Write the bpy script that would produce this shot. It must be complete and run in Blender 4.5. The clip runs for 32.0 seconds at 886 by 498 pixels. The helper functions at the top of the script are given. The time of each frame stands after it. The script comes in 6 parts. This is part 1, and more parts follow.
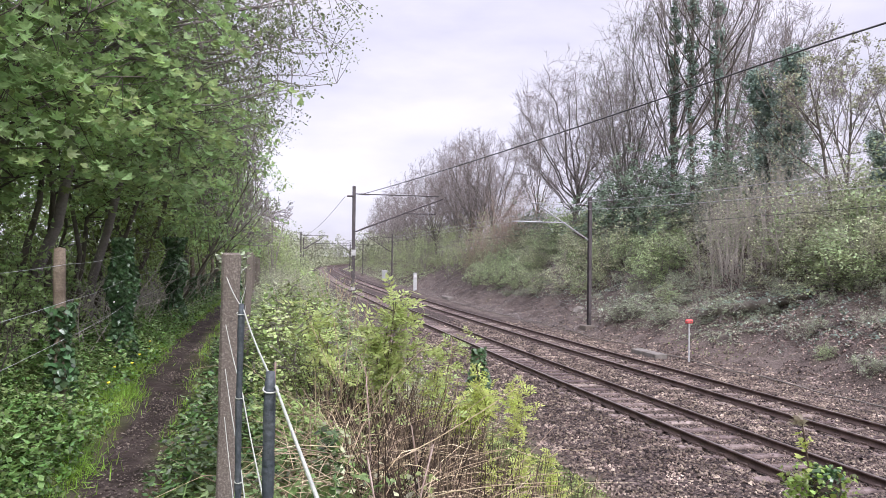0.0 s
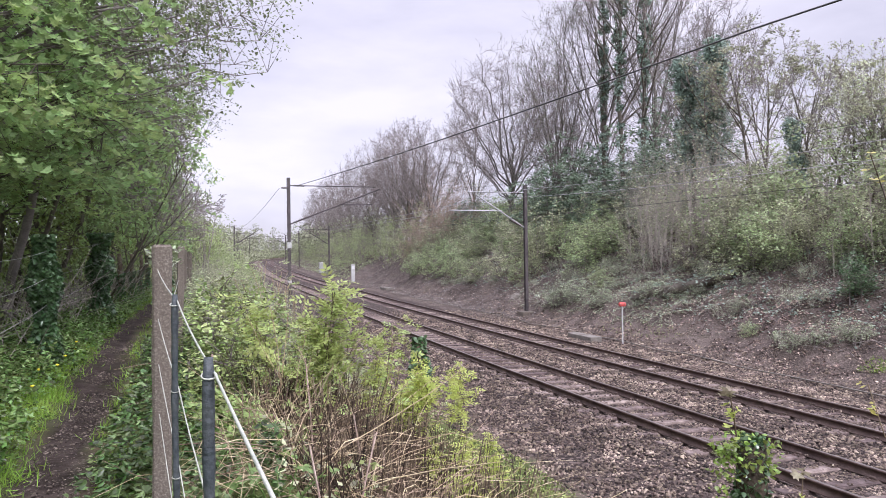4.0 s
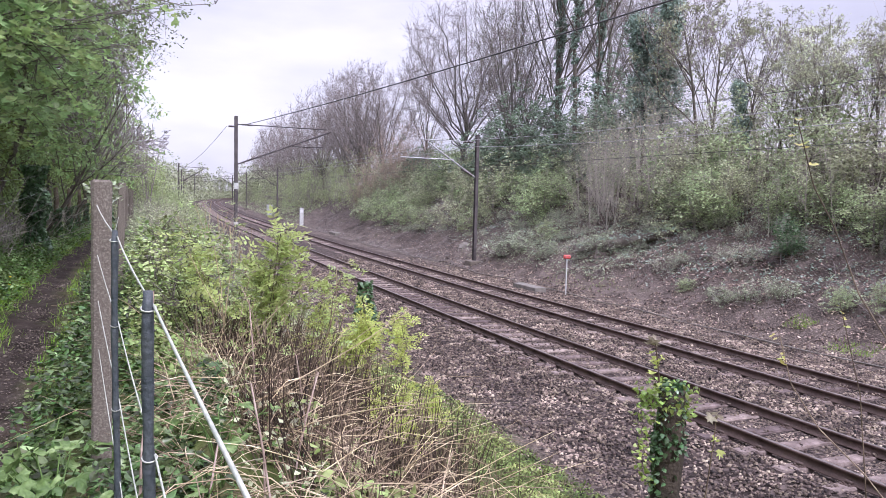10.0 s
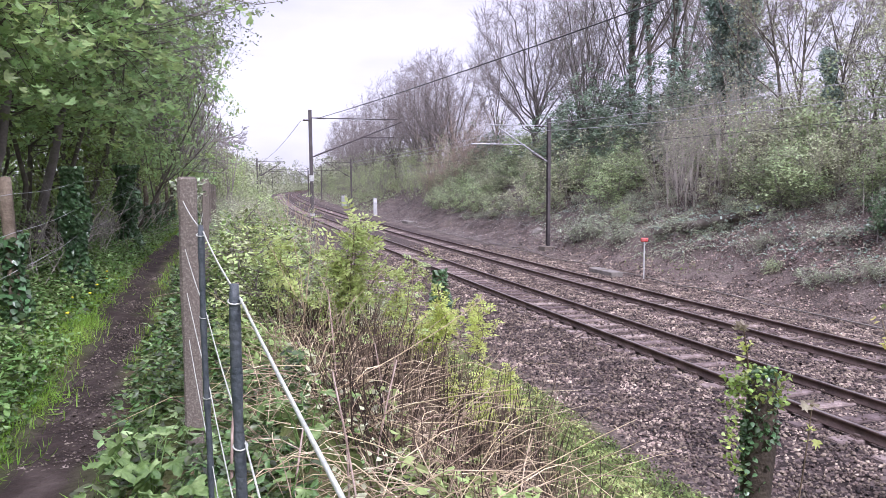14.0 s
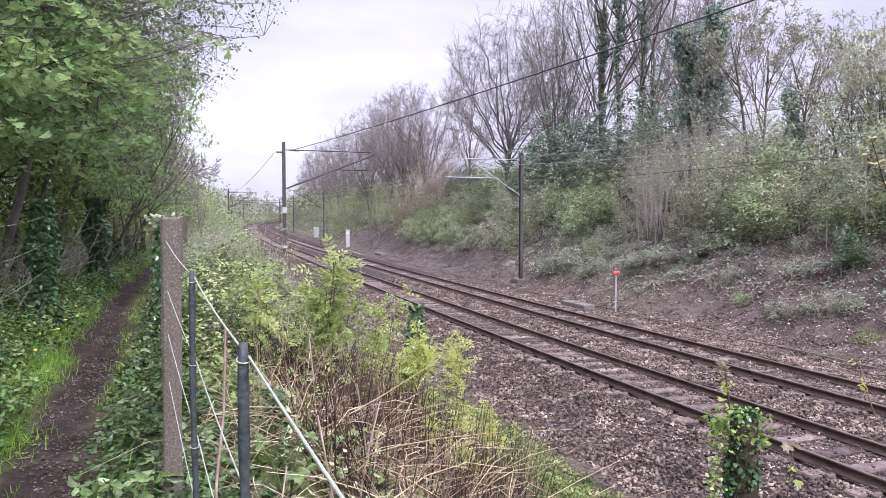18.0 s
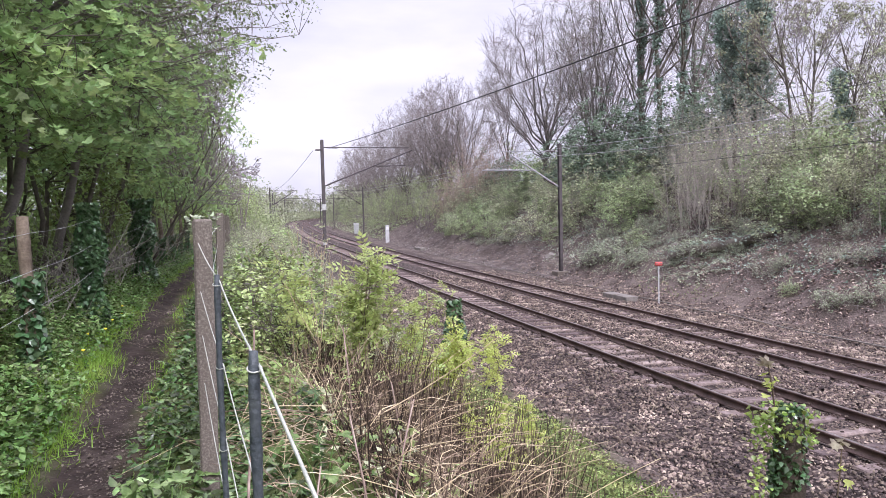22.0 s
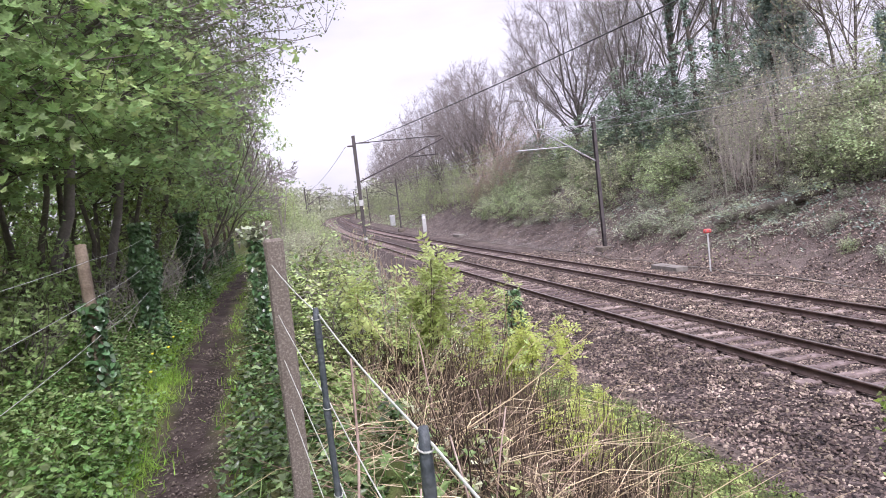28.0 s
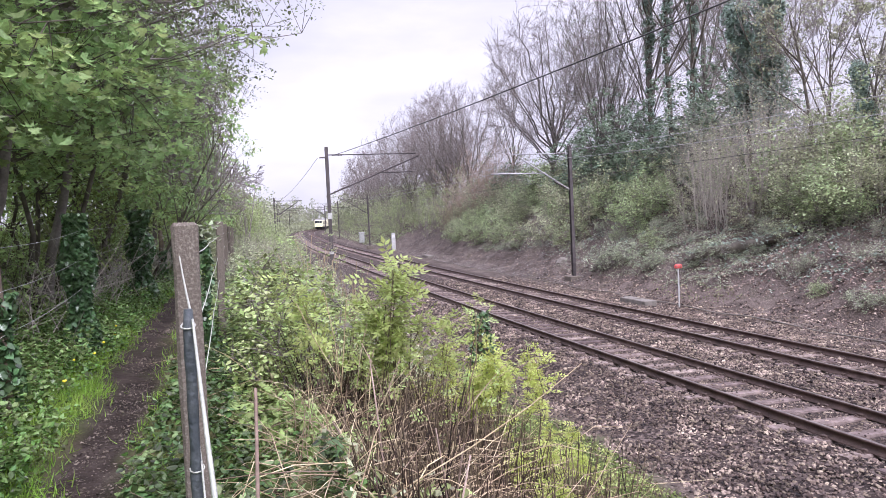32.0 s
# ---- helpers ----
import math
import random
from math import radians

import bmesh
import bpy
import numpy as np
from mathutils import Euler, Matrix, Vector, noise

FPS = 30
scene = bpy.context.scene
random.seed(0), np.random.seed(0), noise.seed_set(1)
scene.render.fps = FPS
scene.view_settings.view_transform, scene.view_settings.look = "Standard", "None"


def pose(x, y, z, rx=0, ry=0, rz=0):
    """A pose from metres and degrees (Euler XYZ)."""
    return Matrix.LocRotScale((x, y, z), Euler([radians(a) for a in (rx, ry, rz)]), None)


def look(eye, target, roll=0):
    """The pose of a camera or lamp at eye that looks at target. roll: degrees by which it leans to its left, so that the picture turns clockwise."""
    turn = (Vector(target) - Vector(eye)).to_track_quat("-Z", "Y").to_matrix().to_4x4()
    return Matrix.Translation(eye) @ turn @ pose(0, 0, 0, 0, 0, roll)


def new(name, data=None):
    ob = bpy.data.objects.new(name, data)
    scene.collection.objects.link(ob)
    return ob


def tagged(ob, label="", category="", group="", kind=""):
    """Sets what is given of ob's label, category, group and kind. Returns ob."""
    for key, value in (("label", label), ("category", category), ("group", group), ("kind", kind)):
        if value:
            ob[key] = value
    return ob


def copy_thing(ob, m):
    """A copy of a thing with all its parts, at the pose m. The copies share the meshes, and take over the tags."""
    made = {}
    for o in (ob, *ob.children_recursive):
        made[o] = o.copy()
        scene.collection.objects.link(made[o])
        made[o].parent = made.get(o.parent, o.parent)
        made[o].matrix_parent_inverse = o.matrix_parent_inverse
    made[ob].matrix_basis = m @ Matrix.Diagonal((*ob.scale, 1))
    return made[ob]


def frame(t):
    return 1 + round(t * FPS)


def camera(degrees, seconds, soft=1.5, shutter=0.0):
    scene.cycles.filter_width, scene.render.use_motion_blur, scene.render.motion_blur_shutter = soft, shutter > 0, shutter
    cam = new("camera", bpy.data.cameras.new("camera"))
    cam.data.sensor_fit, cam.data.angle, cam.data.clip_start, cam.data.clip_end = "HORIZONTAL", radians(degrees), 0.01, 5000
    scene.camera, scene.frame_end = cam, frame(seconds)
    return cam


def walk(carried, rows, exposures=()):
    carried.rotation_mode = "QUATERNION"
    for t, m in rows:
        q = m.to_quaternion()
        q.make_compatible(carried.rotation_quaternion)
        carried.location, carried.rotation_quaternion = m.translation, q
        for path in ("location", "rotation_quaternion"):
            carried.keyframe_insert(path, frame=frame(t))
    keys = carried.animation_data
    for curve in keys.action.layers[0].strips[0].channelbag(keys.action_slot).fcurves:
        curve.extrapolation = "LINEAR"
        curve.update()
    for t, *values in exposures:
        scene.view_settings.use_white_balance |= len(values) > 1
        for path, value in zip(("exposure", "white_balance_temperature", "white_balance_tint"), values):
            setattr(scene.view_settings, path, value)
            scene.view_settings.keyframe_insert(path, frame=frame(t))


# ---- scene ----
cam = camera(66.0, 32.0, 0.8, 0.5)
PATH = [
    (0, (0.08, 0.07, 3.545), (-0.112, 2.06, 3.58), 0.6),
    (0.5, (0.096, 0.0, 3.543), (-0.079, 1.992, 3.584), 0.9),
    (1, (0.074, 0.072, 3.535), (-0.086, 2.065, 3.572), 1.1),
    (1.5, (0.104, 0.029, 3.53), (-0.042, 2.024, 3.551), 0.8),
    (2, (0.092, 0.067, 3.531), (-0.077, 2.058, 3.459), 0.0),
    (2.5, (0.091, 0.068, 3.53), (-0.046, 2.063, 3.489), 0.5),
    (3, (0.102, 0.033, 3.535), (-0.006, 2.03, 3.523), 0.4),
    (3.5, (0.087, 0.056, 3.532), (0.034, 2.056, 3.537), -0.0),
    (4, (0.075, 0.072, 3.525), (0.065, 2.072, 3.531), -0.8),
    (4.5, (0.101, 0.009, 3.519), (0.138, 2.009, 3.504), -1.3),
    (6.5, (0.098, 0.005, 3.536), (0.214, 2.0, 3.473), -0.5),
    (7, (0.076, 0.054, 3.515), (0.193, 2.049, 3.435), -0.1),
    (7.5, (0.087, 0.038, 3.514), (0.213, 2.032, 3.413), 0.2),
    (8, (0.084, 0.056, 3.513), (0.227, 2.046, 3.378), 0.6),
    (8.5, (0.086, 0.054, 3.516), (0.239, 2.042, 3.366), 0.9),
    (9, (0.108, 0.018, 3.52), (0.263, 2.006, 3.364), 1.2),
    (9.5, (0.082, 0.063, 3.514), (0.233, 2.051, 3.364), 1.3),
    (10, (0.1, 0.012, 3.523), (0.237, 2.002, 3.377), 1.4),
    (10.5, (0.091, 0.026, 3.523), (0.216, 2.016, 3.369), 1.4),
    (11, (0.088, 0.034, 3.527), (0.194, 2.024, 3.358), 1.1),
    (11.5, (0.088, 0.045, 3.52), (0.16, 2.036, 3.339), 0.6),
    (12, (0.082, 0.053, 3.52), (0.114, 2.045, 3.35), -0.1),
    (12.5, (0.104, 0.005, 3.535), (0.084, 1.999, 3.379), -0.5),
    (13, (0.063, 0.079, 3.522), (0.024, 2.071, 3.358), -0.7),
    (13.5, (0.09, 0.036, 3.525), (0.026, 2.026, 3.339), -0.8),
    (15.5, (0.075, 0.024, 3.516), (-0.02, 2.013, 3.333), 0.1),
    (16, (0.05, 0.01, 3.518), (-0.013, 2.003, 3.367), 0.5),
    (16.5, (0.041, 0.008, 3.528), (0.0, 2.003, 3.395), 0.7),
    (17, (0.07, 0.019, 3.542), (0.06, 2.016, 3.429), 0.8),
    (17.5, (0.03, 0.043, 3.563), (0.034, 2.04, 3.463), 0.5),
    (18, (0.024, 0.019, 3.572), (0.03, 2.017, 3.478), -0.1),
    (18.5, (-0.012, 0.014, 3.578), (-0.009, 2.012, 3.488), -0.8),
    (19, (0.01, 0.006, 3.568), (0.01, 2.004, 3.482), -1.4),
    (19.5, (0.003, 0.019, 3.564), (0.001, 2.017, 3.48), -1.5),
    (20, (0.038, 0.023, 3.561), (0.03, 2.022, 3.474), -1.3),
    (20.5, (0.06, 0.031, 3.579), (0.034, 2.029, 3.483), -1.0),
    (21, (0.073, 0.057, 3.582), (0.018, 2.053, 3.471), -1.2),
    (21.5, (0.056, 0.069, 3.581), (-0.036, 2.063, 3.459), -1.4),
    (22, (0.071, 0.064, 3.585), (-0.04, 2.058, 3.474), -1.4),
    (22.5, (0.089, 0.064, 3.57), (-0.021, 2.059, 3.481), -1.2),
    (23, (0.063, 0.038, 3.565), (-0.047, 2.034, 3.499), -1.0),
    (23.5, (0.047, 0.011, 3.561), (-0.065, 2.007, 3.504), -1.0),
    (24, (0.076, 0.02, 3.563), (-0.012, 2.017, 3.494), -1.1),
    (24.5, (0.068, 0.071, 3.551), (0.001, 2.068, 3.459), -1.4),
    (26.5, (0.07, 0.056, 3.559), (0.003, 2.053, 3.492), -2.1),
    (27, (0.089, 0.036, 3.584), (-0.012, 2.032, 3.501), -2.7),
    (27.5, (-0.019, 0.116, 3.664), (-0.24, 2.1, 3.542), -4.3),
    (28, (-0.157, 0.257, 3.672), (-0.378, 2.24, 3.526), -6.5),
    (28.5, (-0.182, 0.546, 3.573), (-0.301, 2.537, 3.423), -4.3),
    (29, (-0.198, 0.812, 3.575), (-0.281, 2.808, 3.485), -1.4),
    (29.5, (-0.205, 0.874, 3.563), (-0.301, 2.871, 3.498), -1.5),
    (30, (-0.201, 0.885, 3.57), (-0.306, 2.881, 3.513), -2.3),
    (30.5, (-0.225, 0.923, 3.572), (-0.352, 2.917, 3.504), -2.8),
    (31, (-0.196, 0.908, 3.555), (-0.309, 2.903, 3.472), -2.9),
    (31.5, (-0.217, 0.936, 3.572), (-0.336, 2.931, 3.486), -2.9),
    (32, (-0.211, 0.944, 3.546), (-0.336, 2.938, 3.456), -2.7),
]
EXPOSURES = [(0.0, 0.44, 6000, 20), (1.0, 0.42, 6050, 20), (2.0, 0.35, 6130, 17), (3.0, 0.42, 6000, 20), (4.0, 0.39, 5950, 21), (7.0, 0.36, 5900, 21), (8.0, 0.44, 5850, 22), (10.0, 0.46, 5750, 24), (13.0, 0.52, 5720, 26),
             (16.0, 0.58, 5720, 26), (17.0, 0.53, 5750, 25), (19.0, 0.48, 5820, 24), (21.0, 0.46, 5850, 23), (23.0, 0.51, 5900, 23), (24.0, 0.49, 5900, 23), (27.0, 0.42, 5900, 23), (28.0, 0.56, 6000, 24), (29.0, 0.56, 5980, 25), (30.0, 0.5, 5800, 24), (32.0, 0.52, 5850, 24)]
walk(cam, [(t, look(eye, target, roll)) for t, eye, target, roll in PATH], EXPOSURES)

# ---- world, sun, exposure ----
world = bpy.data.worlds.new("overcast_sky")
scene.world = world
world.use_nodes = True
wn, wl = world.node_tree.nodes, world.node_tree.links
wn.clear()
sky = wn.new("ShaderNodeTexSky")
sky.sky_type = "NISHITA"
sky.sun_disc = False
SUN_EL, SUN_AZ = 40.0, 150.0
sky.sun_elevation, sky.sun_rotation = radians(SUN_EL), radians(SUN_AZ)
sky_dim = wn.new("ShaderNodeVectorMath")
sky_dim.operation = "SCALE"
sky_dim.inputs["Scale"].default_value = 0.10
wl.new(sky.outputs["Color"], sky_dim.inputs[0])
coord = wn.new("ShaderNodeTexCoord")
stretch = wn.new("ShaderNodeMapping")
stretch.inputs["Scale"].default_value = (1.0, 1.0, 3.2)
wl.new(coord.outputs["Generated"], stretch.inputs["Vector"])
cloud = wn.new("ShaderNodeTexNoise")
cloud.inputs["Scale"].default_value, cloud.inputs["Detail"].default_value = 2.1, 7.0
cloud.inputs["Roughness"].default_value = 0.52
wl.new(stretch.outputs["Vector"], cloud.inputs["Vector"])
tone = wn.new("ShaderNodeValToRGB")
tone.color_ramp.elements[0].position, tone.color_ramp.elements[0].color = 0.32, (0.535, 0.525, 0.565, 1)
tone.color_ramp.elements[1].position, tone.color_ramp.elements[1].color = 0.62, (0.81, 0.778, 0.805, 1)
wl.new(cloud.outputs["Fac"], tone.inputs["Fac"])
veil = wn.new("ShaderNodeMixRGB")
veil.inputs["Fac"].default_value = 0.9
wl.new(sky_dim.outputs[0], veil.inputs["Color1"])
wl.new(tone.outputs["Color"], veil.inputs["Color2"])
# an overcast sky is brighter overhead than at the horizon
axes = wn.new("ShaderNodeSeparateXYZ")
wl.new(coord.outputs["Generated"], axes.inputs[0])
overhead = wn.new("ShaderNodeMapRange")
overhead.interpolation_type = "SMOOTHSTEP"
overhead.inputs["From Min"].default_value, overhead.inputs["From Max"].default_value = 0.32, 0.95
overhead.inputs["To Min"].default_value, overhead.inputs["To Max"].default_value = 1.0, 3.4
wl.new(axes.outputs["Z"], overhead.inputs["Value"])
back = wn.new("ShaderNodeBackground")
wl.new(overhead.outputs["Result"], back.inputs["Strength"])
wl.new(veil.outputs["Color"], back.inputs["Color"])
wout = wn.new("ShaderNodeOutputWorld")
wl.new(back.outputs["Background"], wout.inputs["Surface"])

sun = new("sun", bpy.data.lights.new("sun", "SUN"))
sun.data.energy, sun.data.angle, sun.data.color = 3.0, radians(12), (1.0, 0.97, 0.93)
_e, _a = radians(SUN_EL), radians(SUN_AZ)
sun.matrix_world = look((math.sin(_a) * math.cos(_e) * 60, math.cos(_a) * math.cos(_e) * 60, math.sin(_e) * 60), (0, 0, 0))


# ---- materials ----
def mat(name, cols, scale=8.0, rough=0.8, bump=0.3, fine=60.0, metal=0.0, island=0.0, thing=0.0, thin=0.0, dist=0.02, spec=0.3):
    """A surface of up to three colours mixed by noise at two scales; island and thing: how far brightness varies from piece to piece; thin: light let through."""
    m = bpy.data.materials.new(name)
    m.use_nodes = True
    n, l = m.node_tree.nodes, m.node_tree.links
    b = n["Principled BSDF"]
    b.inputs["Roughness"].default_value, b.inputs["Metallic"].default_value = rough, metal
    b.inputs["Specular IOR Level"].default_value = spec
    tc = n.new("ShaderNodeTexCoord")
    na = n.new("ShaderNodeTexNoise")
    na.inputs["Scale"].default_value, na.inputs["Detail"].default_value, na.inputs["Roughness"].default_value = scale, 5.0, 0.6
    l.new(tc.outputs["Object"], na.inputs["Vector"])
    nb = n.new("ShaderNodeTexNoise")
    nb.inputs["Scale"].default_value, nb.inputs["Detail"].default_value = fine, 3.0
    l.new(tc.outputs["Object"], nb.inputs["Vector"])
    ramp = n.new("ShaderNodeValToRGB")
    els = ramp.color_ramp.elements
    els[0].position, els[1].position = 0.3, 0.7
    els[0].color, els[1].color = (*cols[0], 1), (*cols[-1], 1)
    if len(cols) == 3:
        els.new(0.5).color = (*cols[1], 1)
    l.new(na.outputs["Fac"], ramp.inputs["Fac"])
    col = ramp.outputs["Color"]
    grain = n.new("ShaderNodeMixRGB")
    grain.blend_type = "OVERLAY"
    grain.inputs["Fac"].default_value = 0.45
    l.new(col, grain.inputs["Color1"])
    l.new(nb.outputs["Fac"], grain.inputs["Color2"])
    col = grain.outputs["Color"]
    for source, out, amount in (("ShaderNodeNewGeometry", "Random Per Island", island), ("ShaderNodeObjectInfo", "Random", thing)):
        if amount:
            src = n.new(source)
            span = n.new("ShaderNodeMapRange")
            span.inputs["To Min"].default_value, span.inputs["To Max"].default_value = 1 - amount, 1 + amount
            l.new(src.outputs[out], span.inputs["Value"])
            hsv = n.new("ShaderNodeHueSaturation")
            l.new(span.outputs["Result"], hsv.inputs["Value"])
            hue = n.new("ShaderNodeMapRange")
            hue.inputs["To Min"].default_value, hue.inputs["To Max"].default_value = 0.5 - 0.045 * amount, 0.5 + 0.03 * amount
            l.new(src.outputs[out], hue.inputs["Value"])
            l.new(hue.outputs["Result"], hsv.inputs["Hue"])
            l.new(col, hsv.inputs["Color"])
            col = hsv.outputs["Color"]
    l.new(col, b.inputs["Base Color"])
    if bump:
        bp = n.new("ShaderNodeBump")
        bp.inputs["Strength"].default_value, bp.inputs["Distance"].default_value = bump, dist
        l.new(nb.outputs["Fac"], bp.inputs["Height"])
        l.new(bp.outputs["Normal"], b.inputs["Normal"])
    if thin:
        tr = n.new("ShaderNodeBsdfTranslucent")
        glow = n.new("ShaderNodeHueSaturation")
        glow.inputs["Value"].default_value, glow.inputs["Saturation"].default_value = 1.55, 1.05
        l.new(col, glow.inputs["Color"])
        l.new(glow.outputs["Color"], tr.inputs["Color"])
        mx = n.new("ShaderNodeMixShader")
        mx.inputs["Fac"].default_value = thin
        l.new(b.outputs["BSDF"], mx.inputs[1])
        l.new(tr.outputs["BSDF"], mx.inputs[2])
        l.new(mx.outputs["Shader"], n["Material Output"].inputs["Surface"])
    return m


M_bark = mat("bark", [(0.065, 0.055, 0.043), (0.11, 0.096, 0.077), (0.18, 0.162, 0.132)], 3, 0.9, 0.6, 40)
M_twig = mat("twig", [(0.17, 0.147, 0.138), (0.24, 0.21, 0.198), (0.32, 0.285, 0.27)], 2, 0.9, 0.2, 30)
# bark and twigs paler than real wood: distance haze put into the colour
M_tree_bark = mat("bare_tree_bark", [(0.1, 0.09, 0.078), (0.15, 0.136, 0.12), (0.215, 0.197, 0.175)], 3, 0.9, 0.5, 40)
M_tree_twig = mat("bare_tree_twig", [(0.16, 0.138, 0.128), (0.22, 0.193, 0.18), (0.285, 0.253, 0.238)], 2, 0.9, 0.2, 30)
# evergreen tones raised above real foliage to imitate the haze veil
M_evergreen = mat("evergreen_leaf", [(0.115, 0.165, 0.11), (0.175, 0.235, 0.16), (0.27, 0.335, 0.235)], 0.7, 0.4, 0.1, 40, island=0.5, thin=0.25, spec=0.4)
M_privet = mat("privet_leaf", [(0.08, 0.115, 0.035), (0.3, 0.37, 0.14), (0.6, 0.63, 0.36)], 1.2, 0.35, 0.1, 50, island=0.7, thin=0.28, spec=0.5)
M_pale_twig = mat("pale_twig", [(0.3, 0.27, 0.235), (0.44, 0.4, 0.35)], 2, 0.9, 0.2, 30)
M_sycamore = mat("sycamore_leaf", [(0.16, 0.235, 0.105), (0.245, 0.34, 0.15), (0.38, 0.46, 0.19)], 0.8, 0.42, 0.15, 40, island=0.42, thin=0.52, spec=0.4)
M_oak = mat("young_oak_leaf", [(0.12, 0.145, 0.08), (0.17, 0.2, 0.11), (0.23, 0.255, 0.15)], 0.6, 0.5, 0.1, 40, island=0.4, thin=0.35)
# undergrowth colour brightened to make up for light lost beneath the canopy
M_undergrowth = mat("shade_leaf", [(0.19, 0.275, 0.11), (0.28, 0.375, 0.155), (0.38, 0.47, 0.205)], 0.6, 0.5, 0.1, 40, island=0.4, thin=0.5)
# bank greens and bank ivy lifted and greyed: the haze veil is in the colour
M_bank_green = mat("bank_leaf", [(0.175, 0.225, 0.12), (0.28, 0.335, 0.185), (0.42, 0.46, 0.275)], 0.5, 0.5, 0.1, 40, island=0.62, thing=0.25, thin=0.42)
M_bank_ivy = mat("dusky_ivy_leaf", [(0.15, 0.205, 0.165), (0.225, 0.295, 0.24), (0.34, 0.415, 0.35)], 0.7, 0.42, 0.15, 50, island=0.6, thin=0.32, spec=0.35)
M_spring = mat("spring_leaf", [(0.15, 0.21, 0.07), (0.25, 0.32, 0.115), (0.39, 0.45, 0.19)], 0.6, 0.45, 0.1, 40, island=0.6, thin=0.34)
# budding leaves paled the same way, haze included
M_bud = mat("budding_leaf", [(0.22, 0.24, 0.15), (0.33, 0.35, 0.225), (0.45, 0.46, 0.315)], 0.3, 0.55, 0.1, 40, island=0.62, thing=0.25, thin=0.42)
# tone spread kept low in the far scrub, imitating haze by colour
M_cutting = mat("cutting_scrub_leaf", [(0.18, 0.21, 0.105), (0.235, 0.275, 0.14), (0.3, 0.335, 0.18)], 0.3, 0.6, 0.1, 40, island=0.28, thin=0.42)
M_far_green = mat("far_scrub_leaf", [(0.21, 0.25, 0.125), (0.27, 0.315, 0.165), (0.34, 0.38, 0.21)], 0.3, 0.6, 0.1, 40, island=0.28, thin=0.42)
M_elder = mat("elder_leaf", [(0.24, 0.295, 0.1), (0.36, 0.415, 0.155), (0.48, 0.52, 0.22)], 1.2, 0.45, 0.1, 40, island=0.4, thin=0.45)
M_lime = mat("lime_leaf", [(0.3, 0.355, 0.09), (0.41, 0.46, 0.14), (0.51, 0.54, 0.205)], 1.5, 0.5, 0.1, 40, island=0.3, thin=0.45)
M_hogweed = mat("hogweed_leaf", [(0.05, 0.095, 0.025), (0.115, 0.18, 0.055), (0.27, 0.355, 0.15)], 9, 0.4, 0.25, 50, island=0.6, thin=0.24)
# darker than the herb leaf: shade at the fence's foot put into the colour
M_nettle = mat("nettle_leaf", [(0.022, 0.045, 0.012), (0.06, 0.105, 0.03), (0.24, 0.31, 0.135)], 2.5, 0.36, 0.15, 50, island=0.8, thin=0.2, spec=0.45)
M_litter = mat("dry_litter", [(0.12, 0.083, 0.064), (0.3, 0.222, 0.185), (0.5, 0.4, 0.35)], 4, 0.9, 0.2, 50, island=0.85)
M_path_bit = mat("path_bits", [(0.05, 0.038, 0.03), (0.1, 0.08, 0.066), (0.22, 0.18, 0.155)], 4, 0.9, 0.2, 50, island=0.7)
M_grey_litter = mat("grey_litter", [(0.075, 0.066, 0.062), (0.17, 0.155, 0.147), (0.33, 0.305, 0.29)], 4, 0.9, 0.2, 50, island=0.6)
M_ivy = mat("ivy_leaf", [(0.035, 0.075, 0.03), (0.065, 0.125, 0.05), (0.12, 0.2, 0.085)], 2, 0.3, 0.15, 50, island=0.5, thin=0.12, spec=0.6)
M_ivy_pale = mat("pale_ivy_leaf", [(0.15, 0.18, 0.11), (0.27, 0.305, 0.2), (0.43, 0.45, 0.34)], 2, 0.4, 0.15, 50, island=0.8, thin=0.2)
M_herb = mat("herb_leaf", [(0.045, 0.09, 0.022), (0.11, 0.185, 0.05), (0.275, 0.35, 0.15)], 2.5, 0.38, 0.15, 50, island=0.72, thin=0.26, spec=0.4)
M_slope = mat("slope_herb_leaf", [(0.045, 0.063, 0.019), (0.13, 0.165, 0.053), (0.36, 0.395, 0.155)], 2.0, 0.6, 0.15, 50, island=0.8, thin=0.22, spec=0.15)
M_fresh_ivy = mat("fresh_ivy_leaf", [(0.1, 0.16, 0.035), (0.19, 0.27, 0.06), (0.34, 0.42, 0.11)], 9, 0.35, 0.15, 50, island=0.6, thin=0.3, spec=0.5)
M_grass = mat("grass_blade", [(0.11, 0.2, 0.028), (0.18, 0.3, 0.045), (0.27, 0.37, 0.085)], 0.9, 0.55, 0.05, 30, island=0.4, thin=0.35)
M_straw = mat("dead_stalk", [(0.145, 0.102, 0.06), (0.315, 0.242, 0.155), (0.58, 0.48, 0.345)], 3, 0.8, 0.2, 40, island=0.65)
M_brown_stalk = mat("brown_stalk", [(0.03, 0.021, 0.0135), (0.085, 0.062, 0.041), (0.25, 0.19, 0.132)], 3, 0.8, 0.2, 40, island=0.75)
M_yellow = mat("yellow_petal", [(0.75, 0.6, 0.03), (0.9, 0.75, 0.06)], 5, 0.5, 0.0, 40)
M_rail = mat("rusty_rail_steel", [(0.06, 0.04, 0.035), (0.1, 0.068, 0.058), (0.15, 0.105, 0.09)], 3, 0.62, 0.2, 60, metal=0.35)
M_rail_top = mat("worn_rail_head", [(0.16, 0.135, 0.125), (0.26, 0.225, 0.21)], 6, 0.36, 0.05, 60, metal=0.7)
M_sleeper = mat("weathered_sleeper", [(0.085, 0.065, 0.058), (0.145, 0.112, 0.1), (0.25, 0.2, 0.18)], 4, 0.9, 0.5, 40, thing=0.5)
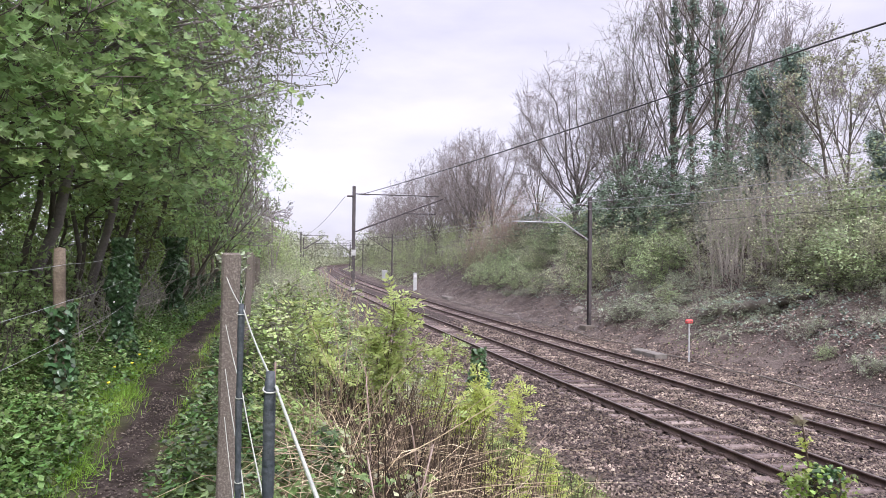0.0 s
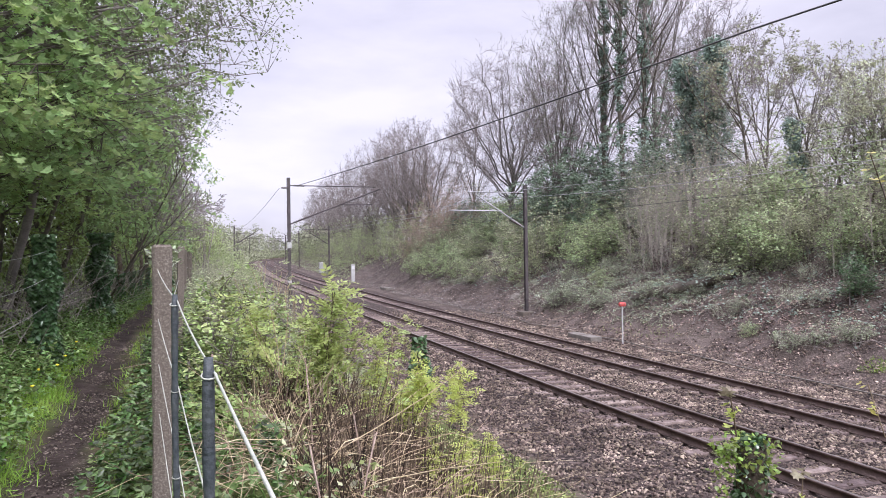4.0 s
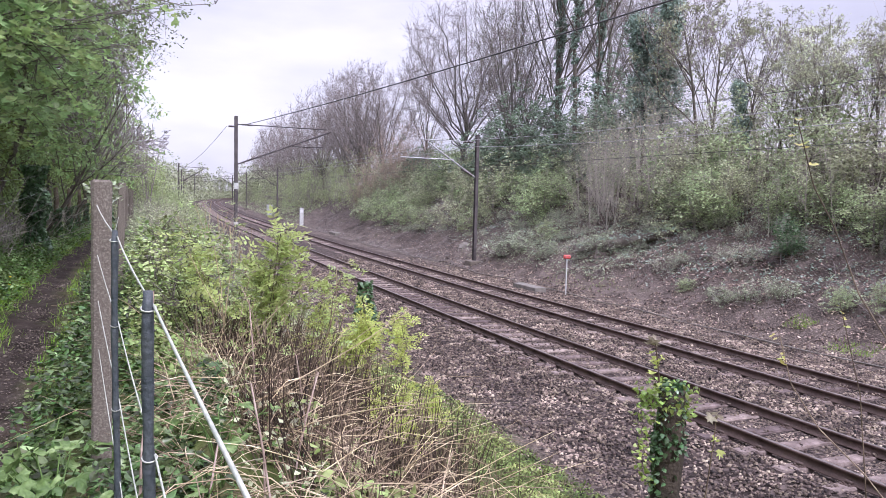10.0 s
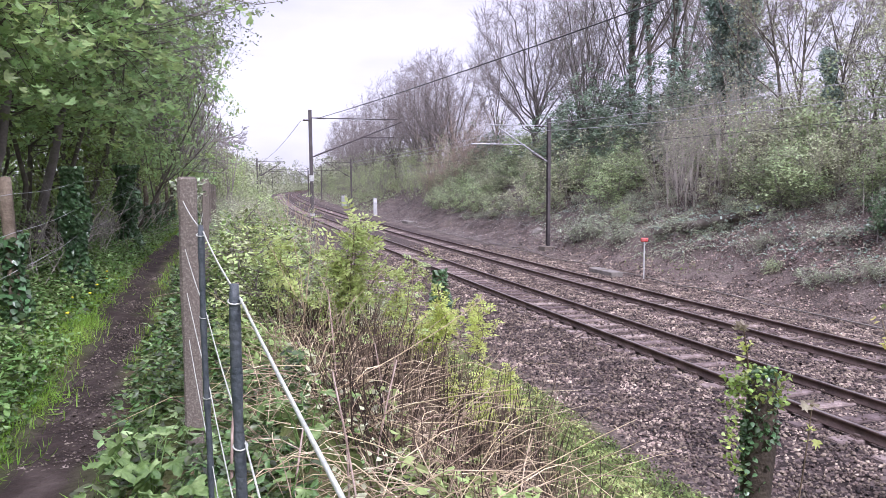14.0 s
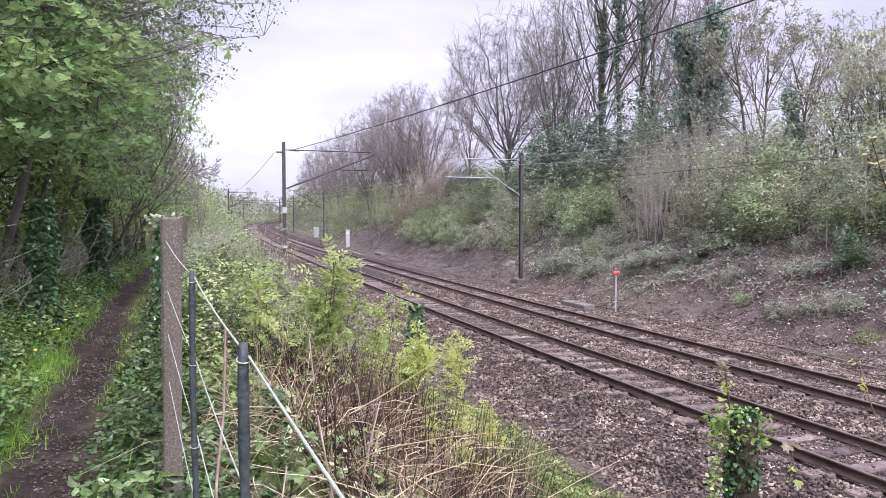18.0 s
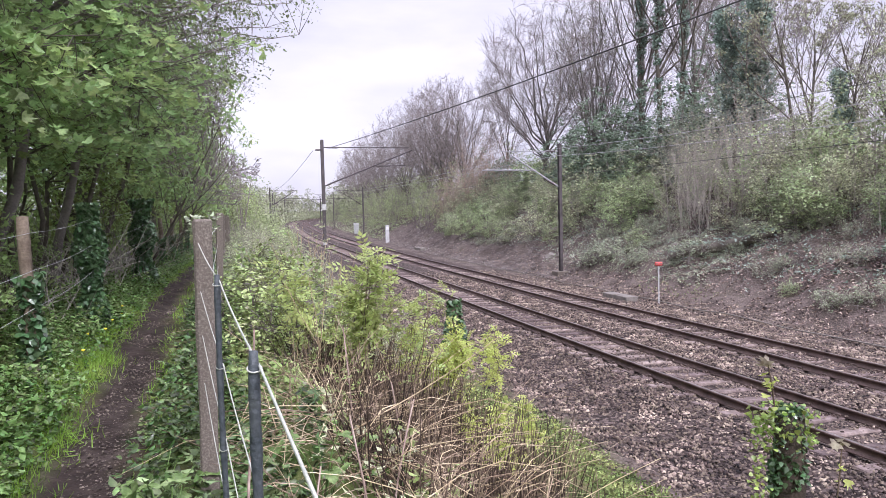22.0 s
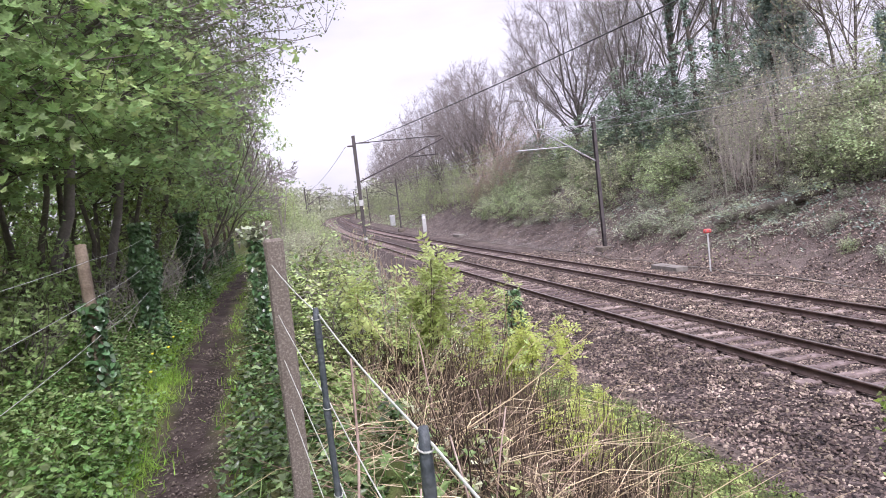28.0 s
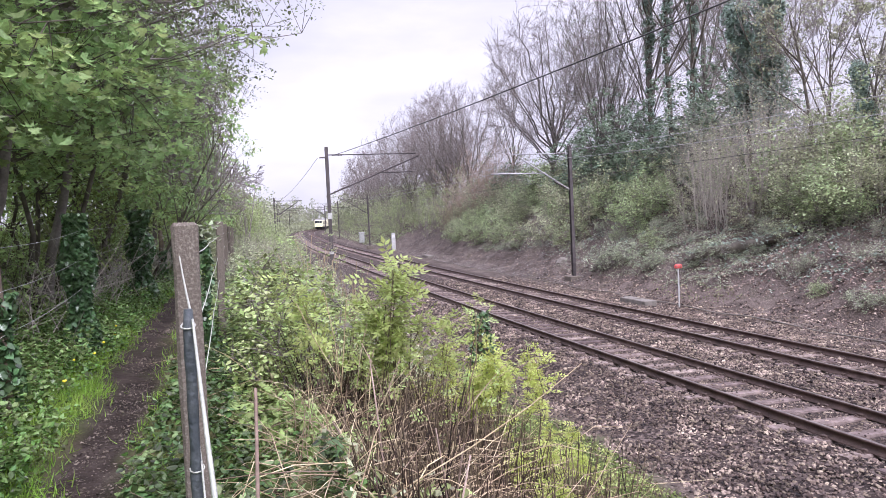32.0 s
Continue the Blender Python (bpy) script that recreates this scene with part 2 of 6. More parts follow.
M_chair = mat("rusty_chair_iron", [(0.05, 0.035, 0.03), (0.11, 0.075, 0.06)], 10, 0.8, 0.3, 60)
M_stone = mat("ballast_stone", [(0.036, 0.0265, 0.021), (0.112, 0.083, 0.0655), (0.335, 0.264, 0.214)], 2.2, 0.75, 0.3, 60, island=0.95)
M_mast = mat("weathered_mast_steel", [(0.05, 0.042, 0.042), (0.078, 0.068, 0.068), (0.115, 0.1, 0.1)], 2, 0.7, 0.2, 40, metal=0.2)
M_galv = mat("galvanised_tube", [(0.34, 0.34, 0.35), (0.47, 0.47, 0.48)], 5, 0.45, 0.1, 50, metal=0.3)
M_wire = mat("dark_wire", [(0.06, 0.06, 0.06), (0.1, 0.1, 0.1)], 5, 0.6, 0.0, 50, metal=0.3)
M_wire_pale = mat("pale_wire", [(0.36, 0.36, 0.36), (0.46, 0.46, 0.46)], 5, 0.5, 0.0, 50, metal=0.2)
M_insul = mat("brown_insulator", [(0.05, 0.04, 0.04), (0.09, 0.07, 0.065)], 5, 0.3, 0.0, 50)
M_concrete = mat("speckled_concrete", [(0.1, 0.083, 0.067), (0.128, 0.108, 0.088), (0.235, 0.21, 0.178)], 95, 0.9, 0.25, 160)
M_pale_concrete = mat("pale_concrete", [(0.34, 0.34, 0.33), (0.5, 0.5, 0.49)], 6, 0.85, 0.3, 60)
M_stake = mat("dark_painted_stake", [(0.03, 0.04, 0.045), (0.055, 0.065, 0.07), (0.08, 0.09, 0.09)], 12, 0.55, 0.3, 80)
M_fence_wire = mat("coated_fence_wire", [(0.36, 0.38, 0.33), (0.52, 0.53, 0.47)], 30, 0.45, 0.1, 80, metal=0.2)
M_wood = mat("weathered_post_wood", [(0.09, 0.068, 0.048), (0.15, 0.118, 0.085), (0.23, 0.19, 0.14)], 6, 0.9, 0.6, 50)
M_stump = mat("dark_rotting_wood", [(0.025, 0.019, 0.013), (0.05, 0.039, 0.028), (0.095, 0.076, 0.054)], 6, 0.9, 0.6, 50)
M_rust_twig = mat("rust_brown_twig", [(0.3, 0.225, 0.175), (0.39, 0.3, 0.24), (0.46, 0.37, 0.3)], 2, 0.9, 0.2, 30)
M_grey_slab = mat("grey_slab", [(0.12, 0.108, 0.094), (0.23, 0.21, 0.185)], 5, 0.9, 0.3, 60)
M_wilt = mat("wilted_sprout_leaf", [(0.16, 0.135, 0.095), (0.25, 0.22, 0.16), (0.34, 0.32, 0.22)], 20, 0.5, 0.2, 60, island=0.4, thin=0.4)
M_bud_yellow = mat("opening_bud", [(0.28, 0.26, 0.08), (0.4, 0.37, 0.12), (0.46, 0.4, 0.16)], 20, 0.5, 0.1, 60, island=0.3, thin=0.3)
M_red = mat("red_enamel", [(0.55, 0.07, 0.065), (0.68, 0.12, 0.11)], 6, 0.45, 0.1, 60)
M_white = mat("white_paint", [(0.5, 0.5, 0.5), (0.68, 0.68, 0.68)], 6, 0.5, 0.1, 60)
M_grey_box = mat("grey_cabinet_paint", [(0.3, 0.31, 0.3), (0.42, 0.43, 0.42)], 4, 0.5, 0.1, 60)
M_dark = mat("dark_opening", [(0.02, 0.02, 0.02), (0.035, 0.035, 0.035)], 6, 0.8, 0.1, 60)


# ---- geometry helpers ----
def fast(name, verts, faces, material):
    """A mesh from numpy arrays; faces all have the same count of corners."""
    me = bpy.data.meshes.new(name)
    verts, faces = np.asarray(verts, np.float32), np.asarray(faces, np.int32)
    k = faces.shape[1]
    me.vertices.add(len(verts))
    me.vertices.foreach_set("co", verts.ravel())
    me.loops.add(faces.size)
    me.loops.foreach_set("vertex_index", faces.ravel())
    me.polygons.add(len(faces))
    me.polygons.foreach_set("loop_start", np.arange(0, faces.size, k, dtype=np.int32))
    me.update(calc_edges=True)
    me.materials.append(material)
    return me


def smooth(me):
    me.polygons.foreach_set("use_smooth", np.ones(len(me.polygons), bool))
    return me


def child(name, me, parent, label=""):
    ob = new(name, me)
    ob.parent = parent
    if label:
        ob["label"] = label
    return ob


def part(name, bm, material, parent, label="", shade=False):
    me = bpy.data.meshes.new(name)
    bm.to_mesh(me)
    bm.free()
    me.materials.append(material)
    if shade:
        smooth(me)
    return child(name, me, parent, label)


def thing(name, m, label, category, group="", kind=""):
    ob = new(name)
    ob.matrix_basis = m
    ob.empty_display_size = 0.2
    return tagged(ob, label, category, group, kind)


def box(bm, lo, hi, bevel=0.0, m=None):
    r = bmesh.ops.create_cube(bm, size=1.0)
    vs = r["verts"]
    lo, hi = Vector(lo), Vector(hi)
    for v in vs:
        v.co = Vector([(a + b) / 2 + c * (b - a) for a, b, c in zip(lo, hi, v.co)])
    if bevel:
        es = {e for v in vs for e in v.link_edges}
        vs = bmesh.ops.bevel(bm, geom=list(es), offset=bevel, segments=1, affect="EDGES")["verts"]
    if m is not None:
        bmesh.ops.transform(bm, matrix=m, verts=[v for v in vs if v.is_valid])
    return bm


def frames_along(pts):
    pts = np.asarray(pts, float)
    t = np.gradient(pts, axis=0)
    t /= np.linalg.norm(t, axis=1)[:, None] + 1e-9
    ref = np.where(np.abs(t[:, 2:3]) < 0.9, [[0.0, 0, 1]], [[1.0, 0, 0]])
    u = np.cross(t, ref)
    u /= np.linalg.norm(u, axis=1)[:, None] + 1e-9
    return u, np.cross(u, t)


class Tubes:
    """Collects round rods along polylines into one quad mesh."""
    def __init__(self):
        self.v, self.f, self.n = [], [], 0

    def add(self, pts, radii, sides=5):
        pts = np.asarray(pts, float)
        radii = np.broadcast_to(np.asarray(radii, float), (len(pts),))
        u, w = frames_along(pts)
        a = np.arange(sides) * 2 * math.pi / sides
        ring = pts[:, None] + radii[:, None, None] * (np.cos(a)[None, :, None] * u[:, None] + np.sin(a)[None, :, None] * w[:, None])
        i = self.n + np.arange((len(pts) - 1) * sides).reshape(-1, sides)
        j = np.roll(i, -1, 1)
        self.f.append(np.stack([i, j, j + sides, i + sides], -1).reshape(-1, 4))
        self.v.append(ring.reshape(-1, 3))
        self.n += len(pts) * sides
        return self

    def mesh(self, name, material):
        return smooth(fast(name, np.concatenate(self.v), np.concatenate(self.f), material))


OVAL = (np.array([(0, 0, 0), (-0.3, 0.45, 0.07), (0, 1, -0.08), (0.3, 0.45, 0.07)]), np.array([(0, 2, 1), (0, 3, 2)]))
BLADE = (np.array([(-0.035, 0, 0), (0.035, 0, 0), (-0.028, 0.55, 0.03), (0.028, 0.55, 0.03), (0, 1, -0.12)]), np.array([(0, 1, 3), (0, 3, 2), (2, 3, 4)]))
IVY = (np.array([(0, 0, 0), (-0.45, 0.15, 0.03), (-0.38, 0.5, 0.06), (0, 1, -0.05), (0.38, 0.5, 0.06), (0.45, 0.15, 0.03)]), np.array([(0, 2, 1), (0, 3, 2), (0, 4, 3), (0, 5, 4)]))
OVATE = (np.array([(0, 0, 0), (-0.24, 0.2, 0.05), (-0.27, 0.48, 0.06), (0, 1, -0.12), (0.27, 0.48, 0.06), (0.24, 0.2, 0.05)]), np.array([(0, 2, 1), (0, 3, 2), (0, 4, 3), (0, 5, 4)]))
PALM = (np.array([(0, 0.0, 0), (-0.34, 0.0, -0.04), (-0.52, 0.34, -0.07), (-0.28, 0.46, 0.04), (-0.36, 0.86, -0.07), (0, 0.7, 0.03), (0, 1.05, -0.1), (0.36, 0.86, -0.07), (0.28, 0.46, 0.04), (0.52, 0.34, -0.07), (0.34, 0.0, -0.04)]),
        np.array([(0, 2, 1), (0, 3, 2), (0, 5, 3), (3, 5, 4), (5, 6, 4), (5, 7, 6), (5, 8, 7), (0, 8, 5), (0, 9, 8), (0, 10, 9)]))

# a hanging five-lobed leaf, folded down at its tips
SYCAMORE = (np.array([(0, 0.0, 0.03), (-0.3, -0.02, -0.05), (-0.58, 0.26, -0.2), (-0.27, 0.4, 0.0), (-0.4, 0.82, -0.22), (-0.1, 0.62, 0.0), (0, 1.1, -0.3), (0.1, 0.62, 0.0), (0.4, 0.82, -0.22), (0.27, 0.4, 0.0), (0.58, 0.26, -0.2), (0.3, -0.02, -0.05)]),
            np.array([(0, 2, 1), (0, 3, 2), (0, 5, 3), (3, 5, 4), (0, 7, 5), (5, 7, 6), (0, 9, 7), (7, 9, 8), (0, 10, 9), (0, 11, 10)]))


def pinnate():
    v, f = [], []
    for at, side in ((0.3, -1), (0.3, 1), (0.55, -1), (0.55, 1), (0.8, -1), (0.8, 1), (0.85, 0)):
        d = Vector((side * 0.85, 0.5, -0.12)).normalized() if side else Vector((0, 1, -0.15))
        e = Vector((-d.y, d.x, 0.0))
        o, L = Vector((0, at, -0.1 * at * at)), 0.36 if side else 0.4
        k = len(v)
        v += [o, o + d * L * 0.45 + e * L * 0.24 + Vector((0, 0, 0.02)), o + d * L, o + d * L * 0.45 - e * L * 0.24 + Vector((0, 0, 0.02))]
        f += [(k, k + 2, k + 1), (k, k + 3, k + 2)]
    return np.array([tuple(p) for p in v]), np.array(f)


PINNATE = pinnate()

def lobed():
    a = np.linspace(-2.6, 2.6, 27)
    r = 0.5 * (0.72 + 0.28 * np.cos(a * 3.6)) + 0.05 * np.cos(a * 18) + 0.08 * np.cos(a)
    rim = np.stack([r * np.sin(a), 0.42 + r * np.cos(a), 0.05 * np.cos(a * 7.2) - 0.25 * r ** 2], 1)
    v = np.vstack([(0, 0.3, 0.0), rim])
    return v, np.array([(0, k + 1, k) for k in range(1, 27)])


LOBED = lobed()


def turns(rng, n, droop, spread):
    """Leaf frames: a way out (the leaf's length) that hangs by droop, and a side."""
    a = rng.uniform(0, 2 * math.pi, n)
    d = rng.normal(-droop, spread, n)
    out = np.stack([np.cos(a) * np.cos(d), np.sin(a) * np.cos(d), np.sin(d)], 1)
    side = np.stack([-np.sin(a), np.cos(a), 0 * a], 1)
    tilt = rng.normal(0, 0.45, n)[:, None]
    up = np.cross(out, side) * -1
    up *= np.sign(up[:, 2:3] + 1e-9)
    s2 = side * np.cos(tilt) + up * np.sin(tilt)
    return np.stack([s2, out, np.cross(s2, out)], 1)


def leaves(name, rng, pts, size, template, material, droop=0.3, spread=0.4, vary=0.35):
    pts = np.asarray(pts, float)
    n = len(pts)
    r = turns(rng, n, droop, spread)
    s = size * (1 + vary * rng.uniform(-1, 1, n))
    tv, tf = template
    v = pts[:, None] + s[:, None, None] * np.einsum("kj,njc->nkc", tv, r)
    f = tf[None] + (np.arange(n) * len(tv))[:, None, None]
    return fast(name, v.reshape(-1, 3), f.reshape(-1, 3), material)


# ---- the line of the railway: s metres along it, n metres to its right ----
KNOTS = (-5, 25, 55, 80, 105, 130, 155, 180, 220, 280)
BENDS = (0.0022, 0.00097, -0.00093, 0.00103, 0.00137, -0.00005, 0.00028, 0.00134, 0.00273, 0.00258)
GRADE = 0.00833
_s = np.arange(-80, 700, 0.5)
_k = np.interp(_s, KNOTS, BENDS)
_k[_s < -20] = 0.0
_k[_s > 360] = 0.0
_h = np.cumsum(_k) * 0.5
_h += -0.35037 - np.interp(20, _s, _h)
_x, _y = np.cumsum(np.sin(_h)) * 0.5, np.cumsum(np.cos(_h)) * 0.5
_x, _y = _x - np.interp(20, _s, _x), _y - np.interp(20, _s, _y) + 20
_x, _y = _x + 4.231 * np.cos(_h), _y - 4.231 * np.sin(_h)


def head(s):
    return np.interp(s, _s, _h)


def rise(s):
    return GRADE * np.maximum(np.asarray(s, float) - 50, 0)


def along(s, n, z=0.0):
    """Places of s, n and the height z over the rails' level, in the world."""
    s, n, z = np.broadcast_arrays(np.asarray(s, float), np.asarray(n, float), np.asarray(z, float))
    h = head(s)
    return np.stack([np.interp(s, _s, _x) + n * np.cos(h), np.interp(s, _s, _y) - n * np.sin(h), z + rise(s)], -1)


def sn(x, y):
    """The s and n of a place in the plan."""
    q = along(np.arange(-10, 60, 0.05), 0.0)
    k = int(((q[:, 0] - x) ** 2 + (q[:, 1] - y) ** 2).argmin())
    h = float(head(-10 + 0.05 * k))
    return -10 + 0.05 * k, (x - q[k, 0]) * math.cos(h) - (y - q[k, 1]) * math.sin(h)


def spot(s, n, z=0.0, turn=0.0):
    """A pose at s, n, z whose y axis runs along the line."""
    x, y, z = (float(c) for c in along(s, n, z))
    return pose(x, y, z, 0, 0, -math.degrees(float(head(s))) + turn)


PROFILE_N = (-130, -40, -18, -14.5, -13.2, -12.5, -12.3, -12.0, -11.75, -11.4, -10.6, -9.0, -7.2, -5.7, -4.6, -3.9, -3.2, -2.75, -2.45, -0.95, -0.65, 0.65, 0.95, 2.45, 2.75, 3.2, 3.9, 4.7, 5.6, 6.6, 8.0, 11.0, 15.0, 21.0, 40, 130)
PROFILE_Z = (4.0, 3.0, 2.5, 2.2, 2.12, 2.04, 1.98, 1.98, 2.04, 2.1, 1.85, 1.05, 0.25, -0.3, -0.38, -0.3, -0.16, -0.13, -0.21, -0.21, -0.13, -0.13, -0.21, -0.21, -0.13, -0.16, -0.3, -0.33, -0.2, 0.2, 1.15, 3.0, 5.0, 6.6, 7.5, 9.0)


def lie(s, n):
    """Height of the ground."""
    s, n = np.broadcast_arrays(np.asarray(s, float), np.asarray(n, float))
    z = np.interp(n, PROFILE_N, PROFILE_Z)
    z = np.where(n > 5.0, z * np.interp(s, (-80, 0, 60, 110, 200, 330), (1, 1, 0.95, 0.75, 0.55, 0.35)), z)
    z = np.where(n < -5.5, -0.3 + (z + 0.3) * np.interp(s, (-80, 20, 60, 120, 250), (1, 1, 0.9, 0.7, 0.5)), z)
    bumpy = np.clip((np.abs(n + 0.2) - 5.0) / 3.0, 0, 1)
    bumpy = np.where(n < -10.8, 0.12, bumpy)
    w = 0.30 * np.sin(s * 0.83 + 1.3 * np.sin(n * 0.6)) * np.sin(n * 0.9 + 0.37 * s) + 0.16 * np.sin(2.3 * s + n) * np.sin(1.9 * n - 0.8 * s + 1)
    rough = 0.13 * np.sin(5.1 * s + 2.0 * np.sin(3.3 * n)) * np.sin(4.7 * n + 1.9 * s) * np.clip((n - 5.8) / 0.8, 0, 1)
    return z + bumpy * w * 0.8 + rough


def path_mid(s):
    """The worn path's middle line, across the railway's line."""
    return np.interp(s, (4.0, 7.5, 10.5, 15.0, 20.0, 30.0), (-12.02, -12.06, -12.24, -12.33, -12.28, -12.25)) + 0.03 * np.sin(np.asarray(s) * 2.3) + 0.02 * np.sin(np.asarray(s) * 5.9)


# ---- ground ----
def ground_sheet():
    ss = np.concatenate([np.arange(-80, -20, 4), np.arange(-20, 60, 0.4), np.arange(60, 150, 1.5), np.arange(150, 661, 6)])
    nn = np.concatenate([np.arange(-130, -20, 10), np.arange(-20, 16.1, 0.25), np.arange(16, 131, 6)])
    S, N = np.meshgrid(ss, nn, indexing="ij")
    Z = lie(S, N)
    P = along(S, N, Z)
    rng = np.random.default_rng(3)
    P[..., 2] += rng.normal(0, 0.015, Z.shape) * (np.abs(N) > 3.4) * np.where(N > 5.8, 2.6, 1.0)
    # the rim runs out to the horizon
    for sl in ((0, slice(None)), (-1, slice(None)), (slice(None), 0), (slice(None), -1)):
        edge = P[sl]
        edge[..., :2] = edge[..., :2] * 6 + (edge[..., :2] - (-30, 150)) * 4
        P[sl] = edge
    a, b = S.shape
    i = np.arange(a * b).reshape(a, b)
    f = np.stack([i[:-1, :-1], i[1:, :-1], i[1:, 1:], i[:-1, 1:]], -1).reshape(-1, 4)[:, ::-1]
    me = smooth(fast("ground", P.reshape(-1, 3), f, M_soil))
    zone = np.zeros((a * b, 4), np.float32)
    n1, s1 = N.ravel(), S.ravel()
    wob = 0.35 * np.sin(s1 * 0.9) * np.sin(s1 * 0.37 + 1) + rng.normal(0, 0.12, n1.size)
    zone[:, 0] = np.clip((5.0 - np.abs(n1 + 0.6 - 0.5 * wob)) / 0.5, 0, 1)
    zone[:, 1] = np.clip((0.36 - np.abs(n1 - path_mid(s1) + 0.06 * wob)) / 0.12, 0, 1)
    zone[:, 2] = np.clip((-5.2 - n1 + wob) / 0.8, 0, 1)
    zone[:, 3] = 1
    at = me.color_attributes.new("zone", "FLOAT_COLOR", "POINT")
    at.data.foreach_set("color", zone.ravel())
    return tagged(new("ground", me), "ground with ballast, worn dirt path and leaf-littered banks", "ground", kind="structure")


def soil_material():
    m = bpy.data.materials.new("ground_soil")
    m.use_nodes = True
    n, l = m.node_tree.nodes, m.node_tree.links
    b = n["Principled BSDF"]
    b.inputs["Roughness"].default_value = 0.95
    b.inputs["Specular IOR Level"].default_value = 0.15
    tc = n.new("ShaderNodeTexCoord")

    def noise_of(scale, detail=5.0):
        t = n.new("ShaderNodeTexNoise")
        t.inputs["Scale"].default_value, t.inputs["Detail"].default_value = scale, detail
        l.new(tc.outputs["Object"], t.inputs["Vector"])
        return t.outputs["Fac"]

    def ramp_of(fac, stops):
        r = n.new("ShaderNodeValToRGB")
        els = r.color_ramp.elements
        els[0].position, els[0].color = stops[0][0], (*stops[0][1], 1)
        els[1].position, els[1].color = stops[-1][0], (*stops[-1][1], 1)
        for p, c in stops[1:-1]:
            els.new(p).color = (*c, 1)
        l.new(fac, r.inputs["Fac"])
        return r.outputs["Color"]

    def mix(fac, a, c):
        x = n.new("ShaderNodeMixRGB")
        l.new(fac, x.inputs["Fac"])
        l.new(a, x.inputs["Color1"])
        l.new(c, x.inputs["Color2"])
        return x.outputs["Color"]

    vor = n.new("ShaderNodeTexVoronoi")
    vor.inputs["Scale"].default_value = 17.0
    l.new(tc.outputs["Object"], vor.inputs["Vector"])
    sep = n.new("ShaderNodeSeparateColor")
    l.new(vor.outputs["Color"], sep.inputs["Color"])
    bank = ramp_of(noise_of(0.8, 8), [(0.34, (0.028, 0.023, 0.02)), (0.46, (0.055, 0.044, 0.038)), (0.56, (0.14, 0.114, 0.1)), (0.68, (0.058, 0.054, 0.036))])
    litter = ramp_of(noise_of(26, 3), [(0.38, (0.03, 0.024, 0.02)), (0.52, (0.1, 0.078, 0.066)), (0.66, (0.3, 0.245, 0.215))])
    half = n.new("ShaderNodeMixRGB")
    half.inputs["Fac"].default_value = 0.5
    l.new(bank, half.inputs["Color1"])
    l.new(litter, half.inputs["Color2"])
    # bed under the loose stones painted dark, as shade in the gaps between them
    stone = ramp_of(sep.outputs["Red"], [(0.0, (0.016, 0.012, 0.011)), (0.5, (0.045, 0.034, 0.03)), (1.0, (0.13, 0.102, 0.09))])
    path = ramp_of(noise_of(3.5, 9), [(0.3, (0.017, 0.0125, 0.0105)), (0.5, (0.034, 0.025, 0.021)), (0.7, (0.066, 0.051, 0.044))])
    green = ramp_of(noise_of(2.0, 8), [(0.3, (0.045, 0.06, 0.02)), (0.5, (0.08, 0.1, 0.03)), (0.7, (0.13, 0.1, 0.06))])
    zone = n.new("ShaderNodeVertexColor")
    zone.layer_name = "zone"
    zs = n.new("ShaderNodeSeparateColor")
    l.new(zone.outputs["Color"], zs.inputs["Color"])
    col = mix(zs.outputs["Blue"], half.outputs["Color"], green)
    col = mix(zs.outputs["Red"], col, stone)
    col = mix(zs.outputs["Green"], col, path)
    l.new(col, b.inputs["Base Color"])
    bp = n.new("ShaderNodeBump")
    bp.inputs["Strength"].default_value, bp.inputs["Distance"].default_value = 0.5, 0.03
    hs = n.new("ShaderNodeMath")
    hs.operation = "ADD"
    l.new(vor.outputs["Distance"], hs.inputs[0])
    l.new(noise_of(40, 3), hs.inputs[1])
    l.new(hs.outputs[0], bp.inputs["Height"])
    l.new(bp.outputs["Normal"], b.inputs["Normal"])
    return m


M_soil = soil_material()
ground_sheet()


# ---- tracks ----
RAIL = [(-0.07, -0.16), (-0.07, -0.145), (-0.015, -0.125), (-0.012, -0.045), (-0.036, -0.035), (-0.036, -0.006), (-0.028, 0.0), (0.028, 0.0), (0.036, -0.006), (0.036, -0.035), (0.012, -0.045), (0.015, -0.125), (0.07, -0.145), (0.07, -0.16)]
CANT = -0.0606


def rail_mesh(n0, z0):
    ss = np.concatenate([np.arange(-45, 70, 1.0), np.arange(70, 660, 3.0)])
    prof = np.array(RAIL)
    k = len(prof)
    V = along(np.repeat(ss, k), n0 + np.tile(prof[:, 0], len(ss)), z0 + np.tile(prof[:, 1], len(ss)))
    i = np.arange((len(ss) - 1) * k).reshape(-1, k)
    j = np.roll(i, -1, 1)
    f = np.stack([i, j, j + k, i + k], -1).reshape(-1, 4)
    me = fast("rail", V, f, M_rail)
    me.materials.append(M_rail_top)
    idx = np.tile(np.array([1 if q == 6 else 0 for q in range(k)], np.int32), len(ss) - 1)
    me.polygons.foreach_set("material_index", idx)
    return me


def sleeper_mesh(seed):
    rng = random.Random(seed)
    bm = bmesh.new()
    box(bm, (-1.28, -0.125, -0.13), (1.28, 0.125, 0.0), 0.018)
    for v in bm.verts:
        v.co += Vector((rng.uniform(-0.02, 0.02), rng.uniform(-0.012, 0.012), rng.uniform(-0.008, 0.008)))
    me = bpy.data.meshes.new("sleeper")
    bm.to_mesh(me)
    bm.free()
    me.materials.append(M_sleeper)
    return me


